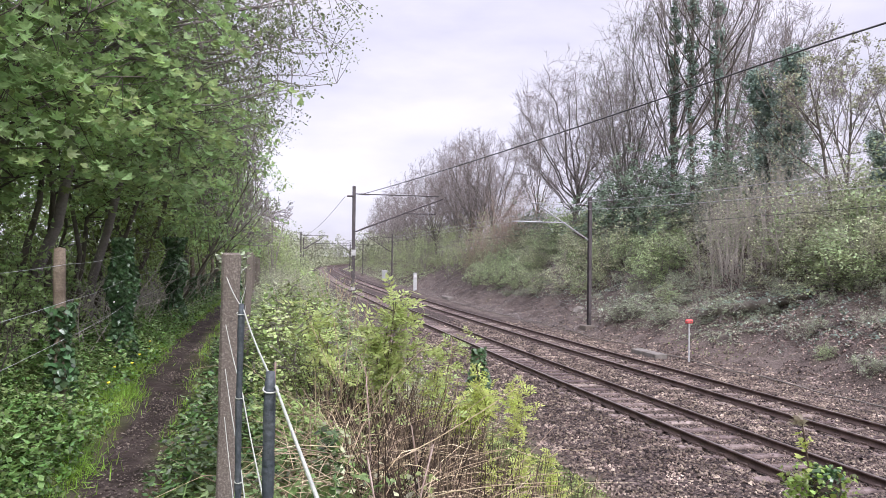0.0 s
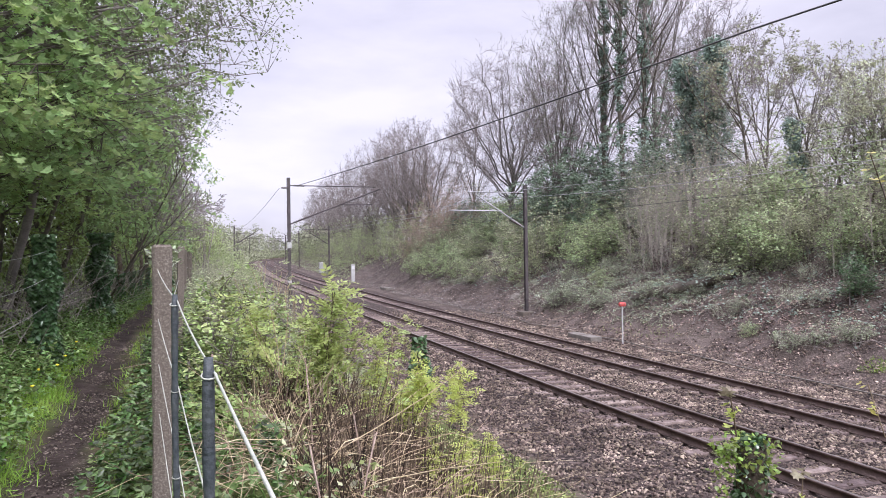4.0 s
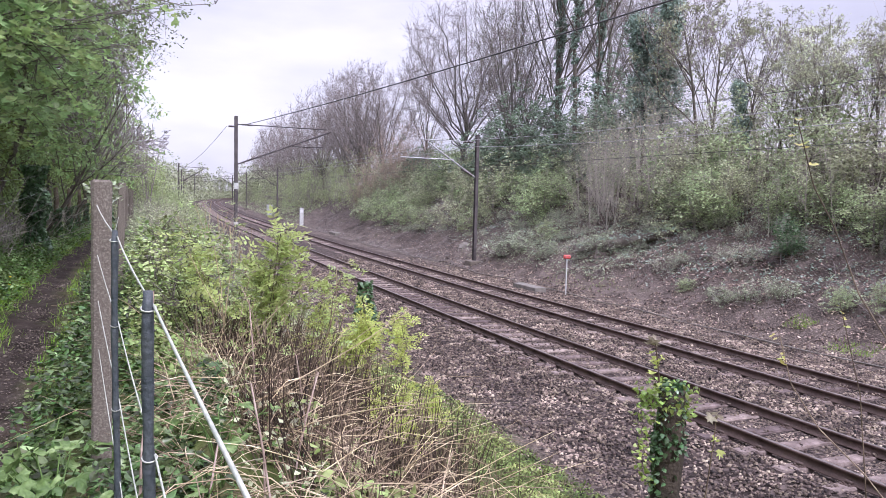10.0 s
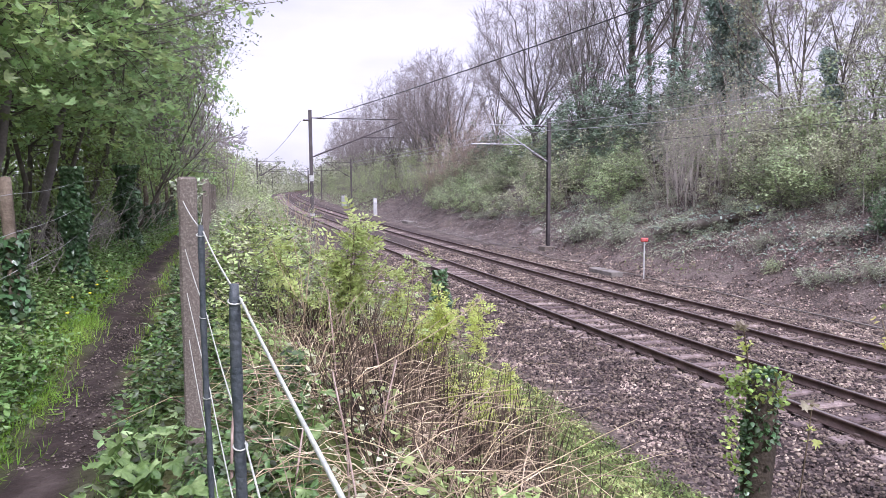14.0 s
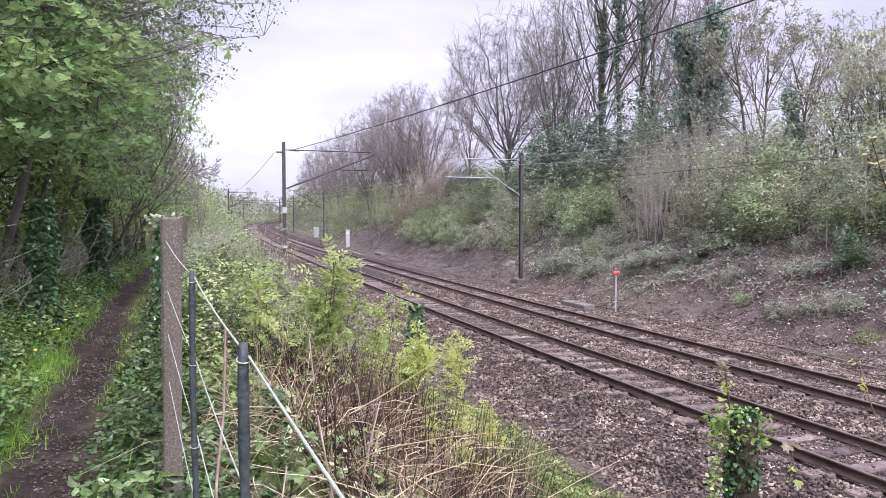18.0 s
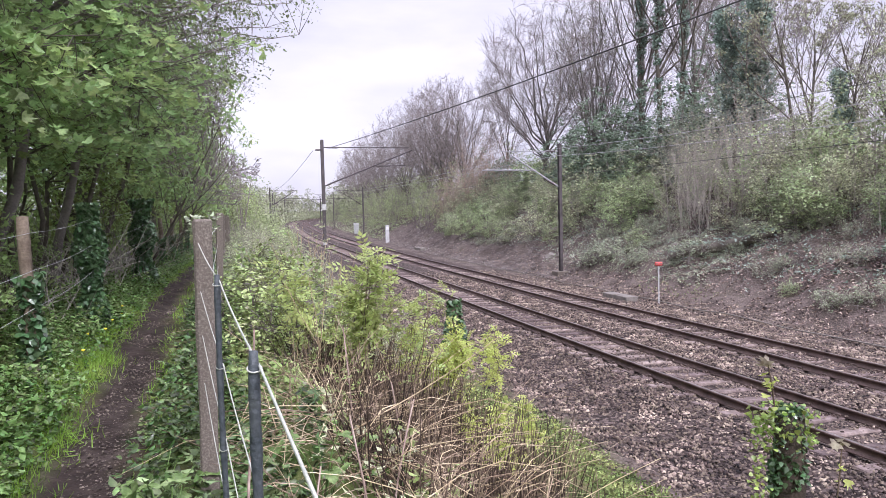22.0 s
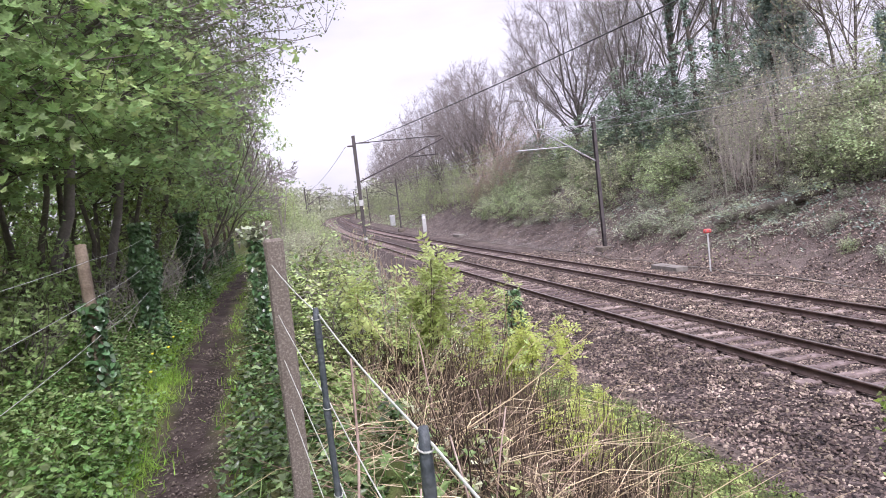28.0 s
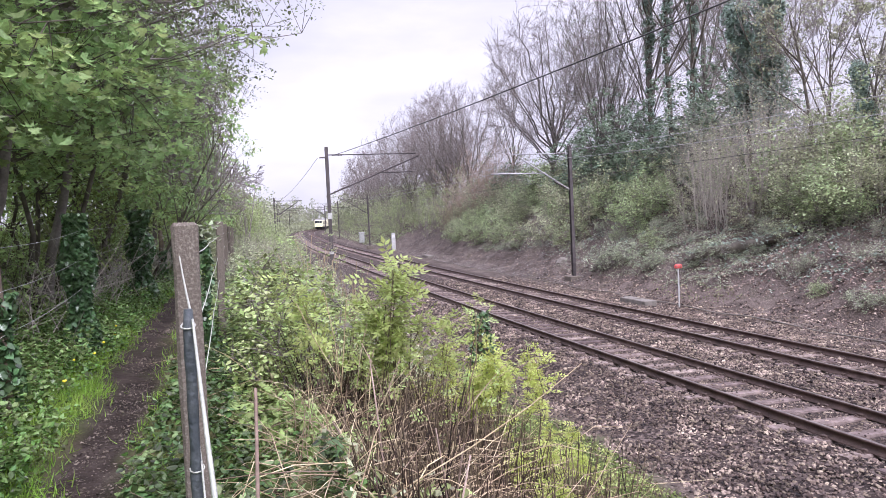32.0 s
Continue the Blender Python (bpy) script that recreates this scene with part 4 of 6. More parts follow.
def fan_tree(seed, height, wide, r, limbs, label, subs=10, twigs=6, fine=4, leaf=0, size=0.1, leaf_mat=None, low=0.12, spread=1.0):
    """A tree that forks low into upright limbs, which bow out to the skin of a domed crown; fine twigs end at the skin."""
    g = np.random.default_rng(seed)
    mid, radii = np.array((0, 0, height * 0.55)), np.array((wide, wide, height * 0.45))
    A, B, ends = Tubes(), Tubes(), []

    def bow(p, c, q, n):
        u = np.linspace(0, 1, n + 1)[:, None]
        return p * (1 - u) ** 2 + 2 * c * u * (1 - u) + q * u * u

    def skin(v, q):
        v = unit(v)
        a = math.atan2(v[1], v[0])
        return mid + v * radii * q * (1 + 0.07 * math.sin(3 * a + seed) + 0.06 * math.sin(5 * a + 4 * v[2]))

    top = np.array((g.normal(0, 0.3), g.normal(0, 0.3), height * 0.34))
    trunk = curve_to(np.array((0, 0, -0.5)), top, 0, g, 6, 0.02)
    A.add(trunk, np.linspace(r, r * 0.6, 7), 8)
    for k in range(limbs):
        a = k * 2.4 + g.uniform(-0.3, 0.3)
        up = 1 - 1.3 * ((k + 0.5) / limbs) ** 0.85 * spread
        v = np.array((math.cos(a) * math.sqrt(1 - min(up * up, 0.99)), math.sin(a) * math.sqrt(1 - min(up * up, 0.99)), up))
        h = height * (low + (0.33 - low) * (0.5 + 0.5 * up) * g.uniform(0.6, 1))
        p = np.array((np.interp(h, trunk[:, 2], trunk[:, 0]), np.interp(h, trunk[:, 2], trunk[:, 1]), h))
        q = skin(v, g.uniform(0.9, 1.0))
        n = np.linalg.norm(q - p)
        c = p + (q - p) * (0.45, 0.45, 0.42) + (0, 0, n * (0.04 + 0.14 * max(up, 0)))
        L = bow(p, c, q, 9) + np.vstack([np.zeros(3), g.normal(0, 0.011 * n, (8, 3)), np.zeros(3)])
        r0 = r * 0.42 * (0.75 + 0.35 * up)
        rad = np.linspace(r0, 0.014, 10)
        A.add(L, rad, 5)
        for j in range(subs):
            u = 0.2 + 0.76 * (j + g.uniform(0, 1)) / subs
            i = min(int(u * 9), 8)
            s0, t = L[i] + (L[i + 1] - L[i]) * (u * 9 - i), unit(L[i + 1] - L[i])
            e = skin((s0 - mid) / radii + t * 0.7 + g.normal(0, 0.45, 3), g.uniform(0.86, 1.02))
            d = e - s0
            n = np.linalg.norm(d)
            if n > 0.26 * height:
                d, n = d * 0.26 * height / n, 0.26 * height
            e = s0 + d
            S = bow(s0, s0 + t * n * 0.4, e, 4)
            B.add(S, np.linspace(max(rad[i] * 0.45, 0.013), 0.009, 5), 3)
            for w in range(twigs):
                x = g.uniform(0.15, 1)
                i2 = min(int(x * 4), 3)
                f0, t2 = S[i2] + (S[i2 + 1] - S[i2]) * (x * 4 - i2), unit(S[i2 + 1] - S[i2])
                f1 = f0 + unit(t2 + g.normal(0, 0.45, 3) + (0, 0, 0.08)) * height * g.uniform(0.035, 0.08)
                f = np.array([f0, (f0 + f1) / 2 + g.normal(0, 0.05, 3), f1])
                B.add(f, [0.0105, 0.0095, 0.0085], 3)
                for y in range(fine):
                    h0 = f[1] + (f[2] - f[1]) * g.uniform(-0.6, 1)
                    h1 = h0 + unit(unit(f1 - f0) + g.normal(0, 0.5, 3) + (0, 0, 0.12)) * height * g.uniform(0.02, 0.05)
                    B.add([h0, h1], [0.0085, 0.0075], 3)
                    ends.append(h1)
    ob = thing("bare_tree", Matrix.Identity(4), label, "tree", "trees on the bank")
    child("trunk", A.mesh("trunk", M_tree_bark), ob)
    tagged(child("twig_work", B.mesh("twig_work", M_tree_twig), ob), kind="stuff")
    if leaf:
        ends = np.array(ends)
        pts = ends[g.integers(0, len(ends), leaf)] + g.normal(0, 0.1, (leaf, 3))
        tagged(child("crown", leaves("crown", g, pts, size, OVAL, leaf_mat or M_bud, 0.25, 0.5), ob, "sparse budding leaves"), kind="stuff")
    return ob


def clumps(rng, count, centre, radii, low, lump=0.3, shell=0.45):
    """Places in a lumpy egg, more of them near its skin, none under low."""
    out = []
    k = rng.uniform(0, 6.28, 6)
    while len(out) < count:
        v = unit(rng.normal(0, 1, 3))
        a, b = math.atan2(v[1], v[0]), v[2]
        q = rng.uniform(0.05, 1) ** shell * (1 + lump * (math.sin(3 * a + k[0] + 2 * b) * 0.6 + math.sin(5 * a + k[1]) * math.sin(4 * b + k[2]) * 0.6))
        p = np.array(centre) + v * radii * q
        if p[2] > low + 0.25 * lump * math.sin(2.3 * p[0] + k[3]) + 0.2 * math.sin(1.9 * p[1] + k[4]):
            out.append(p)
    return np.array(out)


def spray(rng, centres, per, wide, flat, sag, axis):
    """Leaf places in flat drooping sprays round each centre."""
    c = np.repeat(centres, per, 0)
    a, q = rng.uniform(0, 6.28, len(c)), wide * np.sqrt(rng.uniform(0, 1, len(c))) * np.repeat(rng.uniform(0.6, 1.35, len(centres)), per)
    off = np.stack([q * np.cos(a), q * np.sin(a), rng.normal(0, flat, len(c))], 1)
    out = c[:, :2] - axis
    out /= np.linalg.norm(out, axis=1)[:, None] + 1e-6
    off[:, 2] -= sag * (off[:, 0] * out[:, 0] + off[:, 1] * out[:, 1] + wide * 0.3)
    return c + off


def curve_to(p, q, sag, rng, steps=4, wander=0.06):
    u = np.linspace(0, 1, steps + 1)[:, None]
    length = np.linalg.norm(q - p)
    pts = p + (q - p) * u + np.array((0, 0, 1.0)) * (u * (1 - u)) * sag * length
    pts[1:-1] += rng.normal(0, wander * length, (steps - 1, 3)) * 0.5
    return pts


def leafy(seed, height, r, centre, radii, low, limbs, sprays, per, size, tmpl, material, label, wide=0.34, flat=0.05, sag=0.35, lump=0.3, shell=0.45, name="leafy_tree", wood=None, leaf_label="fresh green leaves", category="tree", group="trees beside the path", stems=1, droop=0.7, base=0.0, crown_name="crown"):
    """A leafy tree or bush: stems, limbs bowed towards the crown's skin, twigs to each spray of leaves."""
    g = np.random.default_rng(seed)
    centre, radii = np.array(centre, float), np.array(radii, float)
    wood = wood or M_bark
    trunks, A, B = [], Tubes(), Tubes()
    for k in range(stems):
        a = k * 2.4 + seed
        foot = np.array((base * math.cos(a), base * math.sin(a), -0.3))
        top = np.array((centre[0] * 0.7 + radii[0] * 0.35 * math.cos(a) * (stems > 1), centre[1] * 0.7 + radii[1] * 0.35 * math.sin(a) * (stems > 1), height * g.uniform(0.85, 1)))
        pts = curve_to(foot, top, 0.04, g, 8, 0.035)
        trunks.append(pts)
        A.add(pts, np.linspace(r, r * 0.18, 9), 7)
    ends = clumps(g, limbs, centre, radii * 0.9, low, lump, 0.3)
    nodes = [t for p in trunks for t in p[2:]]
    for q in ends:
        t = trunks[g.integers(0, stems)]
        d = np.hypot(*(q[:2] - centre[:2] * 0.5))
        k = int(np.clip(np.searchsorted(t[:, 2], q[2] - 0.55 * d), 1, 7))
        pts = curve_to(t[k], q, 0.12, g, 6, 0.05)
        A.add(pts, np.linspace(r * 0.34, 0.006, 7), 5)
        nodes += list(pts[2:]) + list((pts[2:-1] + pts[3:]) / 2)
    nodes = np.array(nodes)
    cs = clumps(g, sprays, centre, radii, low, lump, shell)
    for q in cs:
        k = ((nodes - q) ** 2).sum(1).argmin()
        pts = curve_to(nodes[k], q, 0.08, g, 2, 0.05)
        B.add(pts, [0.008, 0.006, 0.003], 3)
    ob = thing(name, Matrix.Identity(4), label, category, group)
    child("trunk" if category == "tree" else "stem_work", A.mesh("trunk", wood), ob)
    tagged(child("twig_work", B.mesh("twig_work", wood), ob), kind="stuff")
    pts = spray(g, cs, per, wide, flat, sag, centre[:2])
    tagged(child(crown_name, leaves(crown_name, g, pts, size, tmpl, material, droop, 0.4), ob, leaf_label), kind="stuff")
    return ob


def ivy_tree(seed, height, width, blobs, per, label, low=0.1, leaf=0.15):
    """A trunk under a lumpy coat of ivy, with bare limbs reaching out of it."""
    g = Grower(seed, up=0.2, wander=0.1, split=(4, 6), ratio=0.36, angle=0.85, levels=3, thick=0.5, leaf_from=3, first=9, low=0.35, least=0.009)
    g.limb(np.array((0, 0, -0.4)), unit(np.array((0.03, 0.02, 1))), height * 1.05, 0.17, 0)
    ob = thing("ivy_clad_tree", Matrix.Identity(4), label, "tree", "ivy-clad trees")
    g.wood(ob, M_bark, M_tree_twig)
    rng = g.rng
    z = height * (low + (0.96 - low) * rng.uniform(0, 1, blobs) ** 0.85)
    w = width * (0.7 + 0.3 * np.sin(z * 0.8 + seed)) * np.interp(z / height, (0, 0.4, 0.58, 0.88, 1), (0.5, 0.55, 1, 1, 0.45))
    a = rng.uniform(0, 6.28, blobs)
    q = w * rng.uniform(0, 1, blobs) ** 0.5
    trunk = g.rods[0][0]
    c = np.stack([np.interp(z, trunk[:, 2], trunk[:, 0]) + q * np.cos(a), np.interp(z, trunk[:, 2], trunk[:, 1]) + q * np.sin(a), z], 1)
    d = rng.normal(0, 1, (blobs * per, 3))
    d /= np.linalg.norm(d, axis=1)[:, None] + 1e-6
    pts = np.repeat(c, per, 0) + d * rng.uniform(0.3, 1, (blobs * per, 1)) ** 0.5 * np.repeat(rng.uniform(0.5, 1.1, blobs), per)[:, None] * (0.14 + 0.36 * width)
    tagged(child("ivy", leaves("ivy", rng, pts, leaf, IVY, M_bank_ivy, 0.7, 0.4), ob, "dense dusky green ivy"), kind="stuff")
    return ob


def shrub(seed, height, stems, n_leaf, leaf_mat, leaf_size, twig_mat, label, tmpl=OVAL, lean=0.3, base=0.35, name="shrub", spread=0.1, levels=2, droop=0.25, group="shrubs", thick=0.012, up=0.22, high=0.0, bunch=1, wander=0.2, ratio=0.5):
    g = Grower(seed, up=up, wander=wander, split=(2, 3), ratio=ratio, angle=0.65, levels=levels, thick=0.6, leaf_from=1, first=2, low=0.08, least=0.0035)
    for k in range(stems):
        a = g.rng.uniform(0, 6.28)
        q = g.rng.uniform(0, lean)
        b = base * g.rng.uniform(0.2, 1)
        g.limb(np.array((b * math.cos(a), b * math.sin(a), -0.2)), unit(np.array((q * math.cos(a), q * math.sin(a), 1))), height * g.rng.uniform(0.6, 1), thick * height ** 0.6, 0)
    ob = thing(name, Matrix.Identity(4), label, "shrub" if name == "shrub" else name.replace("_", " "), group)
    A = Tubes()
    for pts, rad, level in g.rods:
        keep = range(len(pts)) if level == 0 else ([0, 2, -1] if level == 1 and len(pts) > 3 else [0, -1])
        A.add(pts[keep], rad[keep], 3)
    tagged(child("stem_work", A.mesh("stem_work", twig_mat), ob), kind="stuff")
    if n_leaf:
        add_leaves(ob, g, n_leaf, leaf_size, tmpl, leaf_mat, "foliage", spread, droop, low=high, bunch=bunch)
    return ob


class Planter:
    """Sets the first copy of a prototype, then copies of it."""
    def __init__(self):
        self.used = set()

    def __call__(self, ob, s, n, turn=0.0, size=1.0, sink=0.05, label=""):
        m = spot(s, n, float(lie(s, n)) - sink, turn)
        if ob.name in self.used:
            ob = copy_thing(ob, m)
            ob.scale = (size,) * 3
        else:
            self.used.add(ob.name)
            ob.matrix_basis = m
            ob.scale = (size,) * 3
        if label:
            ob["label"] = label
        return ob


plant = Planter()


def dome(seed, h, w, sprays, per, size, material, label, low=0.1, twig=None, name="shrub"):
    return leafy(seed, h * 0.7, 0.03, (0, 0, h * 0.42), (w, w, h * 0.56), low, 14, sprays, per, size, OVAL, material, label, wide=0.24 if h > 1.6 else 0.13, flat=0.07, sag=0.35, lump=0.5, shell=0.28,
                 name=name, wood=twig or M_twig, category=name, group=name + "s", stems=4, droop=0.2, base=w * 0.35, leaf_label="", crown_name="foliage")


def right_bank():
    rng = random.Random(21)
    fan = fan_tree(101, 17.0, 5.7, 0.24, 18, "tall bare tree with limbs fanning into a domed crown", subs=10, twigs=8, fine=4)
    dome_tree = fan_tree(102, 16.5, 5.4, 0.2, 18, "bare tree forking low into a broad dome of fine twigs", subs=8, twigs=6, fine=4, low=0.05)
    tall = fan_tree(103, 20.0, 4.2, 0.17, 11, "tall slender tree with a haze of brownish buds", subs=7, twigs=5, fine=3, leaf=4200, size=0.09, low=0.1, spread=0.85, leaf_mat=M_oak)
    budding = bare_tree(104, 11.0, 3.6, 0.11, 2, 3600, split=(4, 4), ratio=0.5, angle=0.65, label="forked tree coming into pale green leaf", size=0.13)
    fork = bare_tree(105, 9.0, 2.4, 0.09, 2, 700, split=(3, 4), first=3, angle=0.42, label="slim forked tree, nearly bare, with upright branches")
    iv = ivy_tree(111, 11.5, 1.25, 90, 130, "tall tree thickly clad in dusky green ivy", 0.3)
    iv2 = ivy_tree(112, 15.5, 0.34, 80, 32, "slender tall trunk wrapped in ivy")
    rows = [(fan, 55.2, 14.0, 1.0), (dome_tree, 80, 13.2, 0.95), (dome_tree, 83.2, 13.0, 1.0), (dome_tree, 76.5, 14.2, 0.92), (dome_tree, 92, 14.5, 1.0), (tall, 66, 15.5, 0.75), (fan, 100, 13, 0.95),
            (dome_tree, 118, 12.5, 0.95), (dome_tree, 130, 13, 0.9), (fan, 143, 12.5, 0.95), (dome_tree, 158, 13, 0.95), (dome_tree, 172, 13, 0.9), (dome_tree, 108, 17, 1.0),
            (tall, 48.5, 14.6, 0.76), (tall, 46, 14.0, 0.9), (tall, 44.0, 16.5, 1.05), (tall, 39.5, 17.5, 1.05), (dome_tree, 55, 21, 0.9), (fan, 42, 23, 0.9),
            (iv2, 41.8, 15.0, 1.1), (iv2, 39.2, 15.0, 1.12), (iv2, 38.4, 15.6, 1.15), (iv, 32.5, 15.0, 0.83), (iv, 31.2, 15.2, 0.87), (budding, 28.2, 15.4, 1.0),
            (fork, 25.8, 15.0, 1.0), (iv, 24.6, 14.2, 0.42), (budding, 23.0, 15.6, 0.58), (budding, 21.6, 14.6, 0.56), (budding, 20.0, 15.2, 0.6), (budding, 18.4, 15.0, 0.58), (budding, 16.6, 15.2, 0.6), (budding, 20.8, 17.5, 0.6), (budding, 24.2, 18.5, 0.7), (budding, 26.5, 18.0, 0.8),
            (budding, 13.0, 15.5, 0.55), (budding, 9, 17, 0.7), (budding, 2, 18, 0.8), (iv, 18.8, 16.5, 0.3)]
    for ob, s, n, k in rows:
        plant(ob, s, n, rng.uniform(0, 360), k, 0.1)
    bushes = [
        shrub(201, 3.6, 12, 1150, M_bud, 0.15, M_pale_twig, "thicket of pale stems with layers of spring leaves", lean=0.2, spread=0.17, up=0.3, base=1.5, thick=0.009, bunch=5, wander=0.12, droop=0.15, tmpl=OVATE),
        dome(202, 2.9, 1.5, 170, 13, 0.14, M_bank_green, "bushy green shrub on the bank"),
        shrub(203, 4.0, 11, 1250, M_bank_green, 0.155, M_pale_twig, "tall leafy thicket of slender upright stems", lean=0.2, spread=0.19, up=0.35, base=1.5, thick=0.009, bunch=5, wander=0.12, droop=0.15, tmpl=OVATE),
        shrub(204, 5.2, 12, 260, M_bud, 0.11, M_pale_twig, "leafless thicket of pale crooked stems", up=0.14, thick=0.007, base=2.0, lean=0.35, wander=0.16),
        shrub(205, 1.5, 14, 1000, M_ivy_pale, 0.085, M_pale_twig, "low bramble clump with greyish leaves", base=0.8, lean=1.2, droop=0.1, thick=0.008, name="bramble", group="brambles"),
        dome(206, 3.2, 1.7, 170, 13, 0.135, M_bud, "leafy olive-green shrub on the bank"),
        shrub(207, 4.6, 34, 200, M_rust_twig, 0.06, M_rust_twig, "dead rust-brown bush leaning on the bank", base=0.7, lean=0.5, thick=0.007),
        dome(208, 1.1, 0.9, 110, 14, 0.085, M_ivy_pale, "low spreading clump of whitish ivy and bramble", 0.02, name="bramble"),
        dome(209, 2.3, 1.2, 170, 14, 0.115, M_bank_green, "fresh green bush on the bank"),
        dome(210, 5.0, 2.1, 330, 15, 0.16, M_evergreen, "tall dark evergreen bush among the trees"),
        dome(211, 1.8, 0.6, 170, 16, 0.09, M_ivy, "dark ivy heaped over a stump on the bank"),
    ]
    for k in range(104):
        s = 2 + 66 * (k / 104) ** 1.05 + rng.uniform(-1, 1)
        size = rng.uniform(0.65, 1.1)
        if s < 27:
            n = rng.uniform(10.3, 14.0)
            b = rng.choices((0, 1, 2, 5), (6, 1, 7, 1))[0]
            if n < 11.2 and rng.random() < 0.4:
                b, size = rng.choice((1, 8, 5)), rng.uniform(0.4, 0.75)
        elif s < 35:
            b = rng.choices((0, 2, 3, 5), (3, 1, 6, 2))[0]
            n = rng.uniform(10.0, 15)
        else:
            b = rng.choices((0, 1, 5, 2, 8), (2, 6, 3, 1, 2))[0]
            n = rng.uniform(9.2, 15.0)
        plant(bushes[b], s, n, rng.uniform(0, 360), size)
    for s, n, k in ((29.0, 12.0, 1.1), (30.5, 12.6, 1.15), (27.4, 12.6, 1.05), (31.8, 12.0, 1.0), (26.4, 13.2, 1.05), (33.5, 12.6, 1.0), (28.2, 13.6, 1.1), (35.0, 13.4, 0.9)):
        plant(bushes[3], s, n, rng.uniform(0, 360), k)
    for s, n, k in ((46.2, 13.2, 1.35), (42.8, 14.2, 1.35), (49.5, 14.8, 1.1), (36.5, 15.5, 1.25), (39.5, 13.4, 0.9), (64, 14.2, 1.0), (72, 13.8, 0.9), (33.8, 16.8, 1.3)):
        plant(bushes[9], s, n, rng.uniform(0, 360), k)
    for k in range(10):
        s = rng.uniform(14, 68)
        plant(bushes[rng.choices((0, 1, 2, 5, 8), (3, 3, 3, 2, 2))[0]], s, rng.uniform(13, 18), rng.uniform(0, 360), rng.uniform(0.9, 1.25))
    for s, n, k in ((69, 9.6, 0.9), (68, 10.2, 1.1), (67, 10.9, 1.25), (66, 11.6, 1.4), (65, 12.3, 1.5), (64, 13.0, 1.55), (66.5, 10.3, 1.0)):
        plant(bushes[6], s, n, rng.uniform(0, 360), k)
    for k in range(44):
        s = rng.uniform(11, 55)
        plant(bushes[rng.choice((4, 7))], s, rng.uniform(7.4, 10.4), rng.uniform(0, 360), rng.uniform(0.25, 0.6))
    for k in range(18):
        plant(bushes[rng.choice((4, 5, 7, 4))], rng.uniform(18, 36), rng.uniform(9.0, 10.8), rng.uniform(0, 360), rng.uniform(0.4, 0.7))
    for k in range(18):
        plant(bushes[rng.choice((1, 8, 1, 0, 4))], rng.uniform(11, 26), rng.uniform(10.0, 11.8), rng.uniform(0, 360), rng.uniform(0.4, 0.7))
    for k in range(12):
        plant(bushes[rng.choice((8, 1, 9))], rng.uniform(36, 62), rng.uniform(15, 19.5), rng.uniform(0, 360), rng.uniform(1.2, 1.7))
    for b, s, n, k in ((1, 57, 8.1, 0.8), (8, 53, 8.4, 0.8), (1, 49, 8.2, 0.75), (5, 45, 8.4, 0.8), (1, 55, 8.8, 0.9), (1, 41.5, 8.6, 0.8), (1, 60, 8.4, 0.9), (8, 63, 8.2, 1.0)):
        plant(bushes[b], s, n, rng.uniform(0, 360), k)
    for k in range(9):
        plant(bushes[rng.choice((0, 2, 3))], 17 + 1.6 * k, rng.uniform(15.5, 18.0), rng.uniform(0, 360), rng.uniform(0.95, 1.2))
    # single clumps that stand out on the bare toe of the bank
    for b, s, n, k in ((7, 18.0, 6.7, 0.62), (7, 17.2, 7.0, 0.5), (4, 16.6, 7.1, 0.5), (10, 17.2, 8.7, 0.8), (4, 22.0, 8.0, 0.55), (1, 20.0, 7.0, 0.22), (1, 14.0, 7.1, 0.3), (1, 12.8, 7.3, 0.35), (8, 32.0, 8.6, 0.55), (7, 34.0, 7.3, 1.2), (7, 32.5, 7.6, 1.1), (7, 27.0, 8.2, 0.9),
                       (8, 22.5, 10.4, 1.2), (1, 23.5, 10.8, 0.9), (8, 15.0, 10.2, 0.8), (7, 30.0, 7.4, 0.9)):
        plant(bushes[b], s, n, rng.uniform(0, 360), k)
    return bushes


BUSHES = right_bank()


def scrub_cloud(name, seed, rows, size, material, label):
    """Joined far scrub: clumps of leaves over short stems. Rows: s, n, height, width, leaves."""
    g = np.random.default_rng(seed)
    P, T = [], Tubes()
    for s, n, h, w, count in rows:
        c = along(s, n, float(lie(s, n)))
        lumps = 11
        a, q = g.uniform(0, 6.28, lumps), w * np.sqrt(g.uniform(0, 1, lumps))
        z = h * g.uniform(0.12, 1, lumps) ** 0.8 * (1 - 0.45 * (q / w) ** 2)
        d = g.normal(0, 1, (count, 3))
        d /= np.linalg.norm(d, axis=1)[:, None] + 1e-6
        d[:, 2] = np.abs(d[:, 2]) * np.where(g.uniform(0, 1, count) < 0.75, 1, -1)
        at = g.integers(0, lumps, count)
        size_of = g.uniform(0.22, 0.42, lumps) * min(w, 2.6)
        P.append(c + np.stack([q * np.cos(a), q * np.sin(a), z], 1)[at] + d * size_of[at][:, None] * g.uniform(0.7, 1.05, count)[:, None])
        for k in range(5):
            d = g.normal(0, 0.3 * w, 2)
            T.add([c, c + (d[0] * 0.6, d[1] * 0.6, h * 0.5), c + (d[0], d[1], h * 0.85)], [0.03, 0.02, 0.008], 3)
    tagged(new(name, leaves(name, g, np.concatenate(P), size, OVAL, material, 0.2, 0.6)), label, "scrub", kind="stuff")
    tagged(new(name + "_wood", T.mesh(name + "_wood", M_twig)), "grey stems in the far scrub", "scrub", kind="stuff")


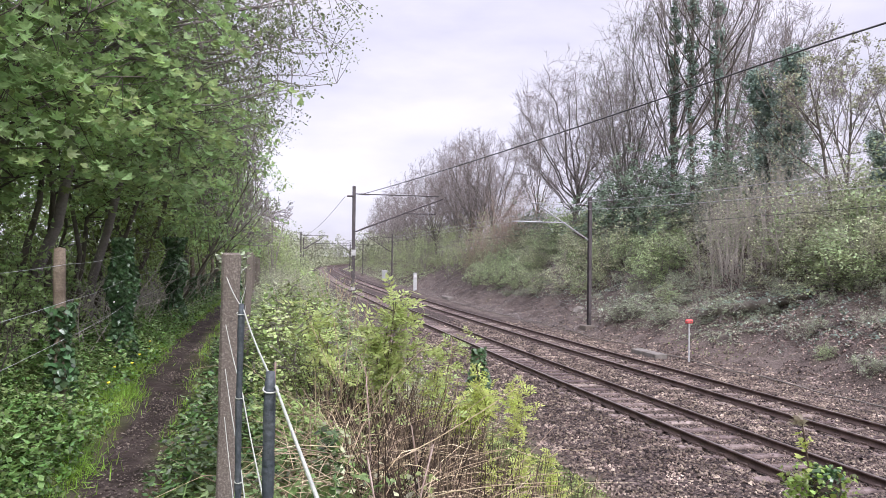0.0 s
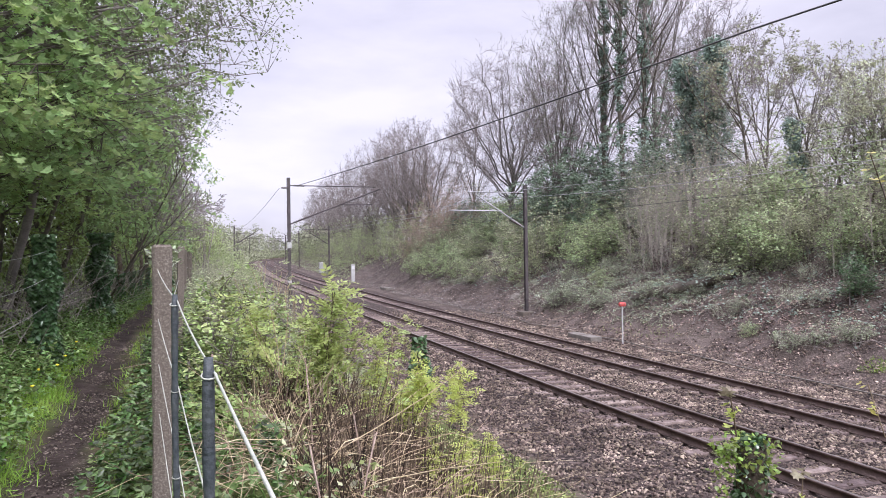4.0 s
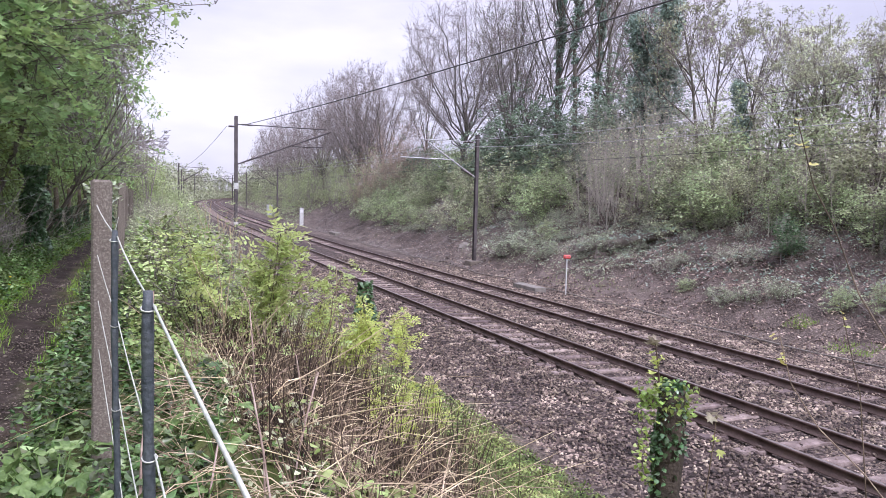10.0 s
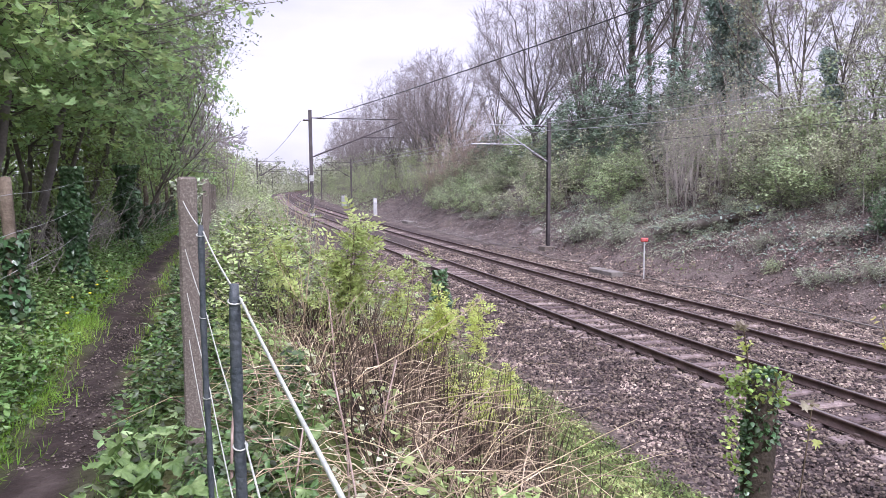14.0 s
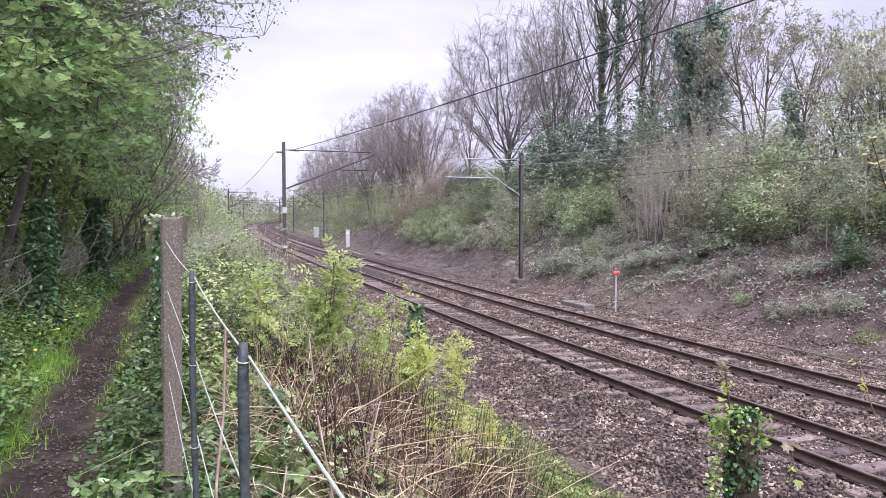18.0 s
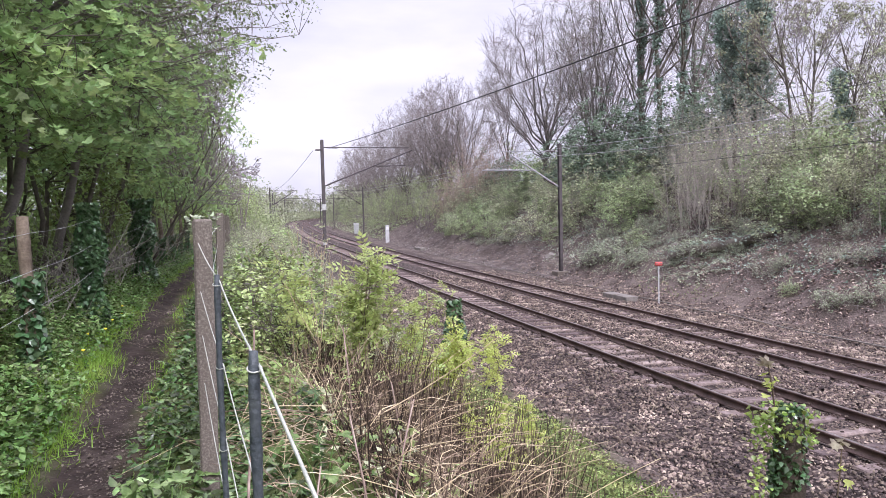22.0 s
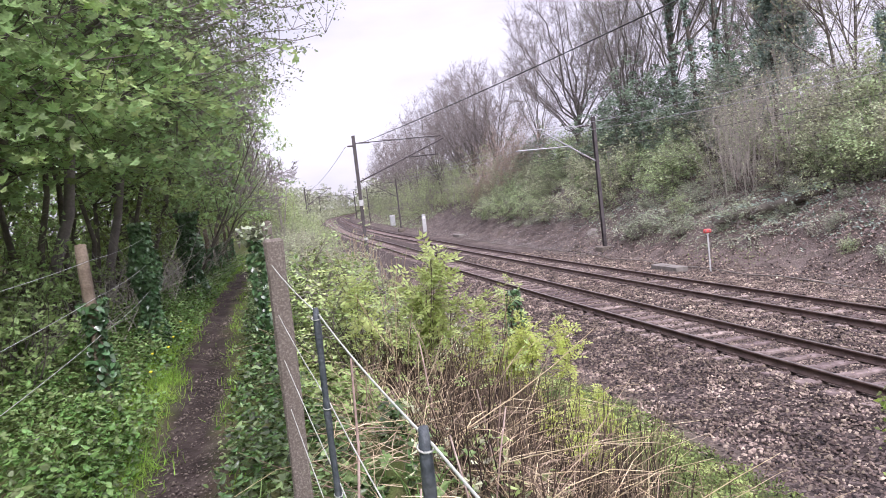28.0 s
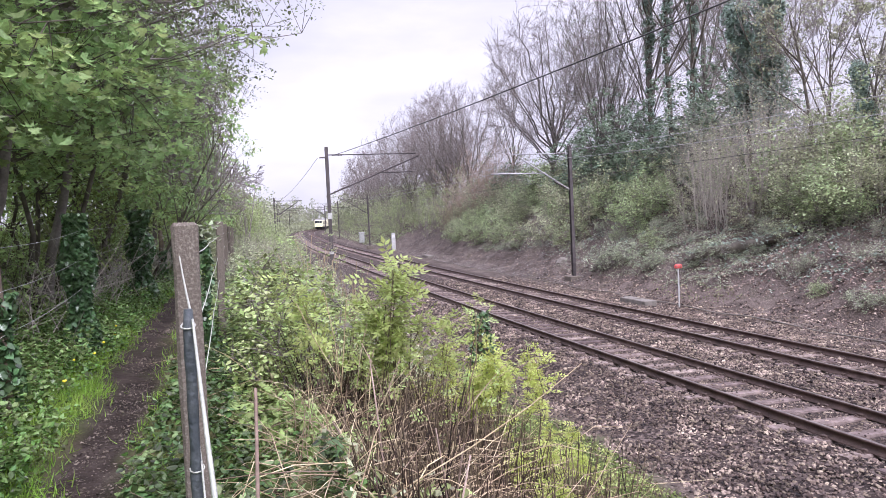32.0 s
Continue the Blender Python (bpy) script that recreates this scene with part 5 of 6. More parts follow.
def far_woods():
    """Scrub and trees closing the far bend and the line's left side."""
    rng = random.Random(41)
    for k in range(30):
        s = 13 + 45 * (k / 30) + rng.uniform(-1.0, 1.0)
        plant(BUSHES[rng.choices((0, 1, 5), (2, 3, 4))[0]], s, rng.uniform(-11.3, -9.8), rng.uniform(0, 360), rng.uniform(0.28, 0.45))
    for k in range(22):
        plant(BUSHES[rng.choices((3, 0, 2), (4, 2, 1))[0]], 11 + 34 * (k / 22) + rng.uniform(-0.7, 0.7), rng.uniform(-10.8, -8.3), rng.uniform(0, 360), rng.uniform(0.26, 0.38))
    for green in (0, 1):
        rows = [(rng.uniform(135, 300), rng.uniform(-15, -6.6), rng.uniform(1.5, 4.5), rng.uniform(1.5, 3.0), 200) for k in range(45)]
        for k in range(110):
            s = rng.uniform(68, 215)
            n = rng.uniform(7.6, 15)
            rows.append((s, n, rng.uniform(0.8, 1.6) if n < 8.5 else rng.uniform(2.4, 5.0) * (1 if n < 11 else 1.5), rng.uniform(1.2, 2.8), 340))
            s = rng.uniform(44, 150)
            n = rng.uniform(-17.0, -8.4)
            rows.append((s, n, rng.uniform(1.0, 2.2) if n > -10.0 else rng.uniform(5.0, 9.0) * (1 if n < -12.5 else 0.7), rng.uniform(1.3, 2.4), 460))
        scrub_cloud("far_scrub", 50 + green, rows, 0.16, (M_cutting, M_far_green)[green], "distant olive-green scrub along the cutting" if not green else "distant fresh green scrub along the cutting")
    rows = []
    for k in range(430):
        s = rng.uniform(150, 340)
        n = rng.choice((-1, 1)) * rng.uniform(8.5, 32)
        if s > 270 and rng.random() < 0.6:
            n = rng.uniform(-9, 9) + 2 * (s - 285) / 10
            s = rng.uniform(300, 345)
        rows.append((s, n, rng.uniform(5.0, 9.0) * (1.5 if s > 250 else 1.2), rng.uniform(2.2, 4.0) * (1.4 if s > 250 else 1.0), 340 if s > 250 else 220))
    for k in range(70):
        rows.append((rng.uniform(170, 335), rng.uniform(-10, -6.0), rng.uniform(0.8, 2.0), rng.uniform(2.0, 3.5), 200))
    scrub_cloud("far_woods", 52, rows, 0.5, M_far, "distant spring woodland around the bend, haze in its leaf colour")


# the far haze is painted in: pale leaf tones with little spread
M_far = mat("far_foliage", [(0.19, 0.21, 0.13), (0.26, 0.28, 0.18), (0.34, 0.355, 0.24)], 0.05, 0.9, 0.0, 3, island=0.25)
far_woods()


def left_wood():
    """The leafy trees on the path's far side."""
    rng = random.Random(31)
    a = leafy(301, 7.0, 0.06, (0.5, 0, 4.4), (2.7, 2.5, 3.6), 2.35, 28, 480, 14, 0.12, SYCAMORE, M_sycamore, "sycamore with layers of drooping fresh green leaves", stems=3, base=0.3, wide=0.36, flat=0.04, sag=0.45, droop=0.45)
    a2 = leafy(306, 6.6, 0.055, (0.6, 0.2, 4.2), (2.5, 2.7, 3.5), 2.35, 28, 470, 14, 0.115, SYCAMORE, M_sycamore, "spreading sycamore with drooping fresh green leaves", stems=3, base=0.3, wide=0.36, flat=0.04, sag=0.45, droop=0.45)
    b = leafy(302, 8.0, 0.09, (0.3, 0, 4.9), (2.9, 2.9, 4.2), 1.9, 22, 400, 16, 0.13, OVATE, M_sycamore, "leafy green tree beside the path", stems=2, base=0.2, flat=0.06)
    c = leafy(303, 5.0, 0.06, (0.2, 0, 2.9), (2.0, 2.0, 2.6), 0.5, 18, 300, 15, 0.12, OVAL, M_spring, "bushy fresh green tree beside the path", stems=3, base=0.3, flat=0.07)
    d = shrub(304, 2.5, 12, 1300, M_undergrowth, 0.11, M_bark, "dark green undergrowth behind the fence", base=0.8, lean=0.6, name="undergrowth_bush", group="undergrowth", bunch=5)
    e = leafy(305, 9.0, 0.1, (2.3, 0, 6.0), (2.8, 2.3, 2.4), 3.2, 70, 680, 12, 0.07, OVATE, M_oak, "tree with thin twigs and small new leaves hanging over the path", lump=0.4, shell=0.45, wide=0.24, flat=0.04, sag=0.25, wood=M_tree_twig, droop=0.6)
    f = bare_tree(307, 8.0, 4.6, 0.05, 1, 90, split=(4, 5), angle=0.75, tip=0.62, size=0.07, label="thin bare tree leaning out over the path", twig=M_twig)
    small = leafy(308, 7.0, 0.04, (0.4, 0, 4.5), (2.7, 2.6, 3.4), 1.2, 26, 380, 16, 0.085, OVATE, M_spring, "small-leaved yellow-green tree beside the path", stems=3, base=0.3, flat=0.06)
    for s, n, size in ((5.2, -15.6, 1.0), (7.2, -15.5, 0.95), (3.2, -17.0, 1.0)):
        plant(small, s, n, rng.uniform(-40, 40), size)
    for k, (s, n, size) in enumerate(((8.6, -15.2, 0.9), (10.2, -14.9, 1.0), (13.2, -14.6, 1.0), (16.6, -14.5, 1.05), (8.8, -18.2, 1.15))):
        plant((a, a2)[k % 2], s, n, rng.uniform(-40, 40) + 180 * (n < -15.5), size)
    for s, n, k in ((20, -14.3, 1.0), (23.5, -14.2, 1.0), (27.5, -14.1, 1.05), (32, -13.9, 1.0), (37, -14.0, 1.0), (18, -20.5, 1.2), (24.5, -20.5, 1.15), (5, -21.5, 1.2), (11, -22.0, 1.25), (42.5, -14.8, 0.95), (49, -15.2, 0.9), (29, -19, 1.1), (-2, -17.5, 1.0), (-6.5, -16.5, 1.05), (-12, -17, 1.0)):
        plant(b, s, n, rng.uniform(-40, 40), k)
    for s, n, k in ((18.3, -15.0, 0.9), (21.8, -15.2, 0.85), (25.5, -15.0, 0.9), (29.7, -14.6, 0.9), (34.5, -14.4, 0.9), (39.5, -14.2, 0.9), (45.5, -14.6, 0.8), (50, -12.2, 0.95), (56, -11.4, 0.9), (63, -11.2, 0.9), (66, -13.0, 1.05), (72, -10.6, 0.85), (81, -10.8, 0.95), (91, -10.2, 0.85), (102, -10.0, 0.85), (114, -10.0, 0.8), (128, -9.8, 0.8), (13.5, -20.5, 1.2), (8.0, -20.5, 1.2), (19.5, -21.5, 1.2), (14.5, -16.5, 0.9)):
        plant(c, s, n, rng.uniform(0, 360), k)
    for k in range(46):
        plant(d, 2.5 + 0.86 * k + rng.uniform(-0.4, 0.4), rng.uniform(-16.8, -14.0), rng.uniform(0, 360), rng.uniform(0.5, 0.95))
    for k in range(9):
        plant(d, 3 + 3.4 * k + rng.uniform(-0.6, 0.6), rng.uniform(-21.0, -18.5), rng.uniform(0, 360), rng.uniform(1.4, 1.9))
    for s, n, turn, k in ((13.0, -14.6, 4, 1.03), (16.8, -14.6, -10, 1.05), (21.0, -14.8, 10, 0.9)):
        plant(e, s, n, turn, k)
    for s, n, k in ((22, -13.7, 0.9), (27, -13.6, 0.95)):
        plant(f, s, n, rng.uniform(-25, 25), k)


left_wood()


# ---- left fence, ivy-grown posts ----
def ivy_on(ob, rng, height, radius, count, size=0.075, z0=0.0, material=None, squash=1.0):
    a = rng.uniform(0, 6.28, count)
    z = z0 + height * rng.beta(1.4, 1.1, count)
    q = radius * (0.75 + 0.3 * np.sin(z * 7) + 0.3 * rng.uniform(0, 1, count))
    tagged(child("ivy", leaves("ivy", rng, np.stack([q * np.cos(a), q * np.sin(a) * squash, z], 1), size, IVY, material or M_ivy, 0.9, 0.35), ob, "dense dark green ivy"), kind="stuff")


def round_post(bm_name, ob, r, h, material, lean=0.0, wobble=0.004, seed=1):
    g = np.random.default_rng(seed)
    zs = np.linspace(-0.3, h, 12)
    pts = np.stack([lean * zs + g.normal(0, wobble, 12), g.normal(0, wobble, 12), zs], 1)
    rad = np.append(np.full(11, r) + g.normal(0, 0.003, 11), r * 0.9)
    pts, rad = np.vstack([pts, pts[-1] + (0, 0, 0.01)]), np.append(rad, 0.002)
    return child(bm_name, Tubes().add(pts, rad, 9).mesh(bm_name, material), ob)


def left_fence():
    rows = [(8.6, 0.45, 1.52, 0.11), (11.6, 1.0, 1.7, 0.15), (17.4, 0.95, 1.84, 0.21), (21.4, 0.3, 1.5, 0.1), (24.5, 0.3, 1.5, 0.1), (27.6, 0.2, 1.5, 0.08), (30.7, 0.3, 1.5, 0.1)]
    tops = []
    for k, (s, ivy, h, girth) in enumerate(rows):
        rng = np.random.default_rng(60 + k)
        n = -12.95
        z = float(lie(s, n))
        ob = thing("fence_post", spot(s, n, z), "weathered wooden fence post overgrown with ivy" if ivy < 0.9 else "fence post buried in a thick column of dark ivy", "fence post", "posts of the old fence")
        round_post("shaft", ob, 0.056, h, M_wood, (k % 3 - 1) * 0.02, seed=k)
        ivy_on(ob, rng, h * (0.66 if ivy < 0.5 else 1.04), girth, 520 if ivy < 0.5 else 5200, 0.062)
        tops.append(along(s, n + 0.05, z + h))
    tops.insert(0, along(4.0, -13.0, float(lie(4.0, -13.0)) + 1.45))
    for dz in (-0.15, -0.5, -0.85):
        wire("fence_wire", [p + (0, 0, dz) for p in tops], 0.0022, M_wire_pale, "thin old wire of the fence beside the trees", 0.03)
    g = np.random.default_rng(8)
    T = Tubes()
    for k in range(440):
        s, n = g.uniform(11, 28), g.normal(-13.5, 0.26)
        p = along(s, n, float(lie(s, n)) + g.uniform(0, 0.6))
        d = unit(np.array([g.normal(0, 0.8), g.normal(0, 0.8), g.uniform(0.3, 1.2)]))
        q = p + d * g.uniform(0.5, 1.6)
        m = (p + q) / 2 + g.normal(0, 0.1, 3)
        T.add([p, m, q], [0.007, 0.005, 0.003], 3)
    tagged(new("dead_brush", T.mesh("dead_brush", M_pale_twig)), "tangled dead twigs along the old fence", "brushwood", kind="stuff")


left_fence()


# ---- posts of the old line fence in the scrub ----
def old_posts():
    ob = thing("ivy_stump_post", pose(1.46, 3.30, float(lie(4.0, -8.77)), 0, 1.5, 0), "broken wooden post topped with bright ivy", "fence post")
    h = 2.60 - float(lie(4.0, -8.77))
    round_post("shaft", ob, 0.07, h, M_stump, 0.0, 0.003, 3)
    rng = np.random.default_rng(71)
    ivy_on(ob, rng, 0.36, 0.08, 1000, 0.027, h - 0.32, M_ivy)
    q = rng.uniform(0, 1, 190)
    tagged(child("hanging_ivy", leaves("hanging_ivy", rng, np.stack([-0.09 - 0.06 * np.sin(3.0 * q) + rng.normal(0, 0.022, 190), -0.03 + rng.normal(0, 0.03, 190), h + 0.02 - 0.5 * q], 1), 0.021, IVY, M_fresh_ivy, 0.6, 0.6), ob, "pale young ivy hanging down"), kind="stuff")
    zs = rng.uniform(0.1, h - 0.2, 420)
    a = rng.normal(3.5, 0.55, 420)
    tagged(child("ivy", leaves("ivy", rng, np.stack([0.082 * np.cos(a), 0.082 * np.sin(a), zs], 1), 0.026, IVY, M_ivy, 0.9, 0.35), ob, "trailing dark ivy"), kind="stuff")
    a = rng.uniform(0, 6.28, 320)
    q = 0.16 * np.sqrt(rng.uniform(0, 1, 320))
    tagged(child("fresh_ivy", leaves("fresh_ivy", rng, np.stack([q * np.cos(a) - 0.03, q * np.sin(a), h + rng.uniform(-0.1, 0.06, 320) - 1.6 * q * q], 1), 0.024, IVY, M_fresh_ivy, 0.5, 0.6), ob, "bright yellow-green young ivy leaves"), kind="stuff")
    ob = thing("ivy_stump_post", pose(-0.26, 9.27, float(lie(10.0, -8.22)), 0, -2, 0), "old post wrapped in dark ivy among the scrub", "fence post")
    h = 2.30 - float(lie(10.0, -8.22))
    round_post("shaft", ob, 0.07, h, M_wood, 0.0, 0.003, 4)
    ivy_on(ob, np.random.default_rng(72), 0.95, 0.12, 620, 0.055, h - 0.85, M_ivy)
    # ivy over the head of the concrete post and the post behind it
    ob = thing("ivy_clump", spot(10.0, -11.45, 2.0), "ragged ivy growing over the fence beside the concrete post", "ivy")
    rng = np.random.default_rng(73)
    ivy_on(ob, rng, 1.5, 0.08, 600, 0.06)
    a = rng.uniform(0, 6.28, 150)
    q = rng.uniform(0, 0.22, 150)
    tagged(child("top_growth", leaves("top_growth", rng, np.stack([q * np.cos(a), q * np.sin(a), rng.uniform(1.4, 1.6, 150)], 1), 0.06, IVY, M_ivy_pale, 0.2, 0.5), ob), kind="stuff")


old_posts()


# ---- plants by the path and on the slope ----
def scatter(rng, count, s0, s1, n0, n1, near=1.6):
    s = s0 + (s1 - s0) * rng.beta(1.0, near, count)
    n = rng.uniform(n0, n1, count)
    return s, n


def carpet(name, seed, regions, size, tmpl, material, label, droop=0.1, spread=0.5):
    """Low leaves in uneven tufts. Each region: count, s from and to, n from and to, height."""
    rng = np.random.default_rng(seed)
    P = []
    for count, s0, s1, n0, n1, h in regions:
        s, n = scatter(rng, count, s0, s1, n0, n1)
        tuft = 0.45 + 0.55 * (0.5 + 0.5 * np.sin(s * 4.1 + 2 * np.sin(n * 5.0)) * np.sin(n * 6.3 + s * 1.7))
        z = lie(s, n) + h * tuft * rng.uniform(0, 1, count) ** 0.6
        P.append(along(s, n, z))
    tagged(new(name, leaves(name, rng, np.concatenate(P), size, tmpl, material, droop, spread)), label, "plants", kind="stuff")


def nettles(name, seed, regions, size, material, label, tmpl=OVATE, tiers=5):
    """Upright herbs: whorls of drooping leaves one over another. Each region: plants, s from and to, n from and to, height."""
    rng = np.random.default_rng(seed)
    P = []
    for count, s0, s1, n0, n1, h in regions:
        s, n = scatter(rng, count, s0, s1, n0, n1)
        tuft = 0.4 + 0.6 * (0.5 + 0.5 * np.sin(s * 3.1 + 2 * np.sin(n * 4.0)) * np.sin(n * 5.3 + s * 1.7)) * rng.uniform(0.6, 1.2, count)
        z = lie(s, n)
        for k in range(tiers):
            q = along(s, n, z + h * tuft * (k + 0.6) / tiers) + rng.normal(0, 0.012, (count, 3))
            P.append(np.repeat(q, 4, 0))
    tagged(new(name, leaves(name, rng, np.concatenate(P), size, tmpl, material, 0.3, 0.4, 0.6)), label, "plants", kind="stuff")


nettles("verge_nettles", 81, [(1900, 2.0, 30, -13.9, -12.72, 0.5), (420, 3.0, 8.6, -12.9, -12.42, 0.26), (500, 11, 34, -13.4, -12.5, 0.32), (420, 9, 32, -11.3, -10.2, 0.6), (450, -8, 2.2, -14.0, -12.8, 0.4), (350, -8, 2.0, -11.7, -10.6, 0.35)], 0.046, M_herb, "leafy nettles and dead-nettles beside the path")
nettles("fence_nettles", 74, [(850, 2.2, 24, -11.75, -11.1, 0.5), (220, 2.8, 7, -11.4, -10.7, 0.42)], 0.045, M_nettle, "nettles along the foot of the fence, shade in their leaf colour")
nettles("wood_floor_herbs", 80, [(1200, 3, 36, -17.5, -13.6, 0.35)], 0.1, M_undergrowth, "shaded green herbs on the wood's floor", tiers=3)
nettles("pale_nettles", 79, [(60, 2.6, 6.5, -10.7, -9.9, 0.3), (75, 3.7, 5.4, -10.35, -9.6, 0.5), (250, -7, 2.5, -11.2, -8.5, 0.4), (200, 6.6, 9.5, -11.2, -10.5, 0.45), (620, 9.5, 30, -11.2, -9.4, 0.7)], 0.05, M_spring, "pale whitish-green nettles among the scrub")
carpet("verge_ground_ivy", 82, [(1600, 2.5, 9, -12.7, -12.36, 0.1), (11000, 1.5, 36, -13.6, -12.55, 0.2), (1400, 3.5, 30, -11.85, -11.1, 0.2), (2400, 2.5, 22, -11.2, -10.2, 0.25)], 0.042, IVY, M_herb, "small round leaves of ground ivy", 0.0)


def path_grass():
    rng = np.random.default_rng(83)
    P = []
    for count, s0, s1, mid, wide in ((7000, 1.5, 11, -0.44, 0.1), (5000, 1.5, 11, -0.7, 0.2), (19000, 8, 36, -0.5, 0.14), (5000, 26, 42, -0.05, 0.25), (1500, 3.0, 30, 0.33, 0.06)):
        s = s0 + (s1 - s0) * rng.beta(1.0, 1.7, count)
        n = path_mid(s) + rng.normal(mid, wide, count) + 0.05 * np.sin(s * 2.1) + 0.04 * np.sin(s * 4.7)
        P.append(along(s, n, lie(s, n)))
    tagged(new("path_grass", leaves("path_grass", rng, np.concatenate(P), 0.085, BLADE, M_grass, -0.6, 0.5)), "bright green grass along the path's edge", "grass", kind="stuff")
    s = rng.uniform(2.5, 24, 7000)
    n = path_mid(s) + rng.normal(0, 0.2, 7000)
    tagged(new("path_litter", leaves("path_litter", rng, along(s, n, lie(s, n) + 0.006), 0.019, OVAL, M_path_bit, 0.0, 0.15, 0.6)), "dry leaf bits and twig crumbs on the trodden path", "leaf litter", kind="stuff")


path_grass()


def path_stones():
    """Small trodden stones and clods on the path."""
    rng = np.random.default_rng(87)
    k = 7000
    s = 1.0 + 24 * rng.beta(1.0, 1.8, k)
    n = path_mid(s) + rng.normal(0, 0.19, k)
    size = rng.uniform(0.003, 0.009, k) * rng.choice((1.0, 1.9), k, p=(0.88, 0.12)) * np.interp(s, (3, 15), (0.8, 1.5))
    base = np.array([(1, 0, 0), (-1, 0, 0), (0, 1, 0), (0, -1, 0), (0, 0, 0.6), (0, 0, -0.6)], float)
    tris = np.array([(0, 2, 4), (2, 1, 4), (1, 3, 4), (3, 0, 4), (2, 0, 5), (1, 2, 5), (3, 1, 5), (0, 3, 5)])
    v = (base[None] * rng.uniform(0.6, 1.4, (k, 1, 3)) + rng.normal(0, 0.2, (k, 6, 3))) * size[:, None, None] + along(s, n, lie(s, n) + 0.2 * size)[:, None]
    f = tris[None] + (np.arange(k) * 6)[:, None, None]
    tagged(new("path_stones", fast("path_stones", v.reshape(-1, 3), f.reshape(-1, 3), M_path_bit)), "small brown stones and clods trodden into the path", "stones", kind="stuff")


path_stones()


def dandelions():
    for s, n in ((10.6, -12.66), (11.4, -12.7), (12.0, -12.66), (12.6, -12.74), (10.2, -12.78), (9.0, -12.62)):
        ob = thing("dandelion", spot(s, n, float(lie(s, n))), "yellow dandelion flower in the grass beside the path", "flower", "dandelions")
        child("stalk", Tubes().add([(0, 0, -0.02), (0.01, 0, 0.1), (0.012, 0.004, 0.19)], 0.003, 5).mesh("stalk", M_grass), ob)
        T = Tubes().add([(0.012, 0.004, 0.185), (0.012, 0.004, 0.195), (0.012, 0.004, 0.205), (0.012, 0.004, 0.208)], [0.005, 0.019, 0.016, 0.002], 10)
        child("petals", T.mesh("petals", M_yellow), ob, "bright yellow petals")


dandelions()


def hogweeds():
    """Broad lobed leaves on short stalks round the foot of the fence."""
    rng = np.random.default_rng(78)
    for x, y, count, size in ((-1.25, 2.75, 15, 0.14), (-1.05, 2.4, 12, 0.12), (-1.5, 3.2, 11, 0.12), (-0.7, 2.75, 12, 0.11), (-0.45, 2.2, 11, 0.11), (-0.75, 3.4, 10, 0.11), (-1.05, 3.9, 9, 0.11)):
        k = ((along(np.arange(0, 12, 0.1), 0)[:, :2] - (x, y)) ** 2).sum(1)
        s = 0.0 + 0.1 * int(k.argmin())
        n = -math.sqrt(k.min())
        z = float(lie(s, n))
        ob = thing("hogweed", pose(x, y, z), "broad-leaved hogweed clump at the foot of the fence", "hogweed", "hogweeds")
        P = []
        for j in range(count):
            a, r, h = rng.uniform(0, 6.28), rng.uniform(0.05, 0.24), rng.uniform(0.12, 0.42)
            tip = np.array((r * math.cos(a), r * math.sin(a), h))
            P.append(tip)
        for tip in P:
            child("stalk", Tubes().add([(0, 0, -0.03), tip * (0.5, 0.5, 0.7), tip], [0.005, 0.004, 0.003], 4).mesh("stalk", M_herb), ob)
            child("leaf", leaves("leaf", rng, tip[None], size, LOBED, M_hogweed, 0.45, 0.3), ob)


hogweeds()
carpet("slope_cover", 84, [(15000, 4, 14, -7.6, -5.6, 0.1), (4000, 3.5, 30, -8.6, -6.4, 0.15), (5000, -8, 4, -9.5, -5.8, 0.15), (9000, 2.6, 7.5, -9.2, -6.0, 0.16)], 0.047, OVATE, M_slope, "small creeping herbs at the ballast's edge", 0.0)
carpet("slope_grass", 85, [(700, 5, 14, -7.3, -5.7, 0.03)], 0.08, BLADE, M_grass, "tufts of green grass at the ballast's edge", -0.8, 0.4)
carpet("cess_grass", 77, [(500, 12.0, 13.4, 5.5, 6.1, 0.03), (400, 14.2, 15.2, 6.0, 6.6, 0.03), (350, 23, 29, 5.7, 6.8, 0.03)], 0.1, BLADE, M_grass, "tufts of green grass at the foot of the bank", -0.8, 0.4)
carpet("scrub_leaves", 86, [(600, 2.6, 9, -10.8, -10.2, 0.35), (7000, 9.5, 30, -11.1, -9.5, 0.7), (3500, 10, 40, -10.2, -7.6, 0.5)], 0.055, OVAL, M_bud, "pale green young leaves over the scrub", 0.1)
carpet("bank_cover", 88, [(9000, 24, 40, 6.6, 10.5, 0.16), (9000, 8, 70, 7.6, 12.5, 0.2)], 0.075, OVAL, M_ivy_pale, "low greyish bramble and ivy leaves on the bank", 0.1)
carpet("far_bank_cover", 75, [(3500, 85, 130, 5.8, 9.8, 0.3), (6000, 95, 260, 5.2, 9.5, 0.7), (9000, 95, 260, -9.5, -5.6, 0.7)], 0.15, OVAL, M_bank_green, "patches of green herbs on the bank further on", 0.0)
carpet("far_bank_litter", 92, [(9000, 34, 100, 5.2, 10.0, 0.05)], 0.11, OVAL, M_grey_litter, "dry greyish litter on the bare slope further on", 0.0, 0.35)
carpet("bank_ivy", 89, [(7000, 10, 60, 7.6, 12, 0.16), (1100, 13, 38, 6.9, 9.6, 0.1)], 0.085, IVY, M_bank_ivy, "dark ivy creeping over the bank", 0.1)
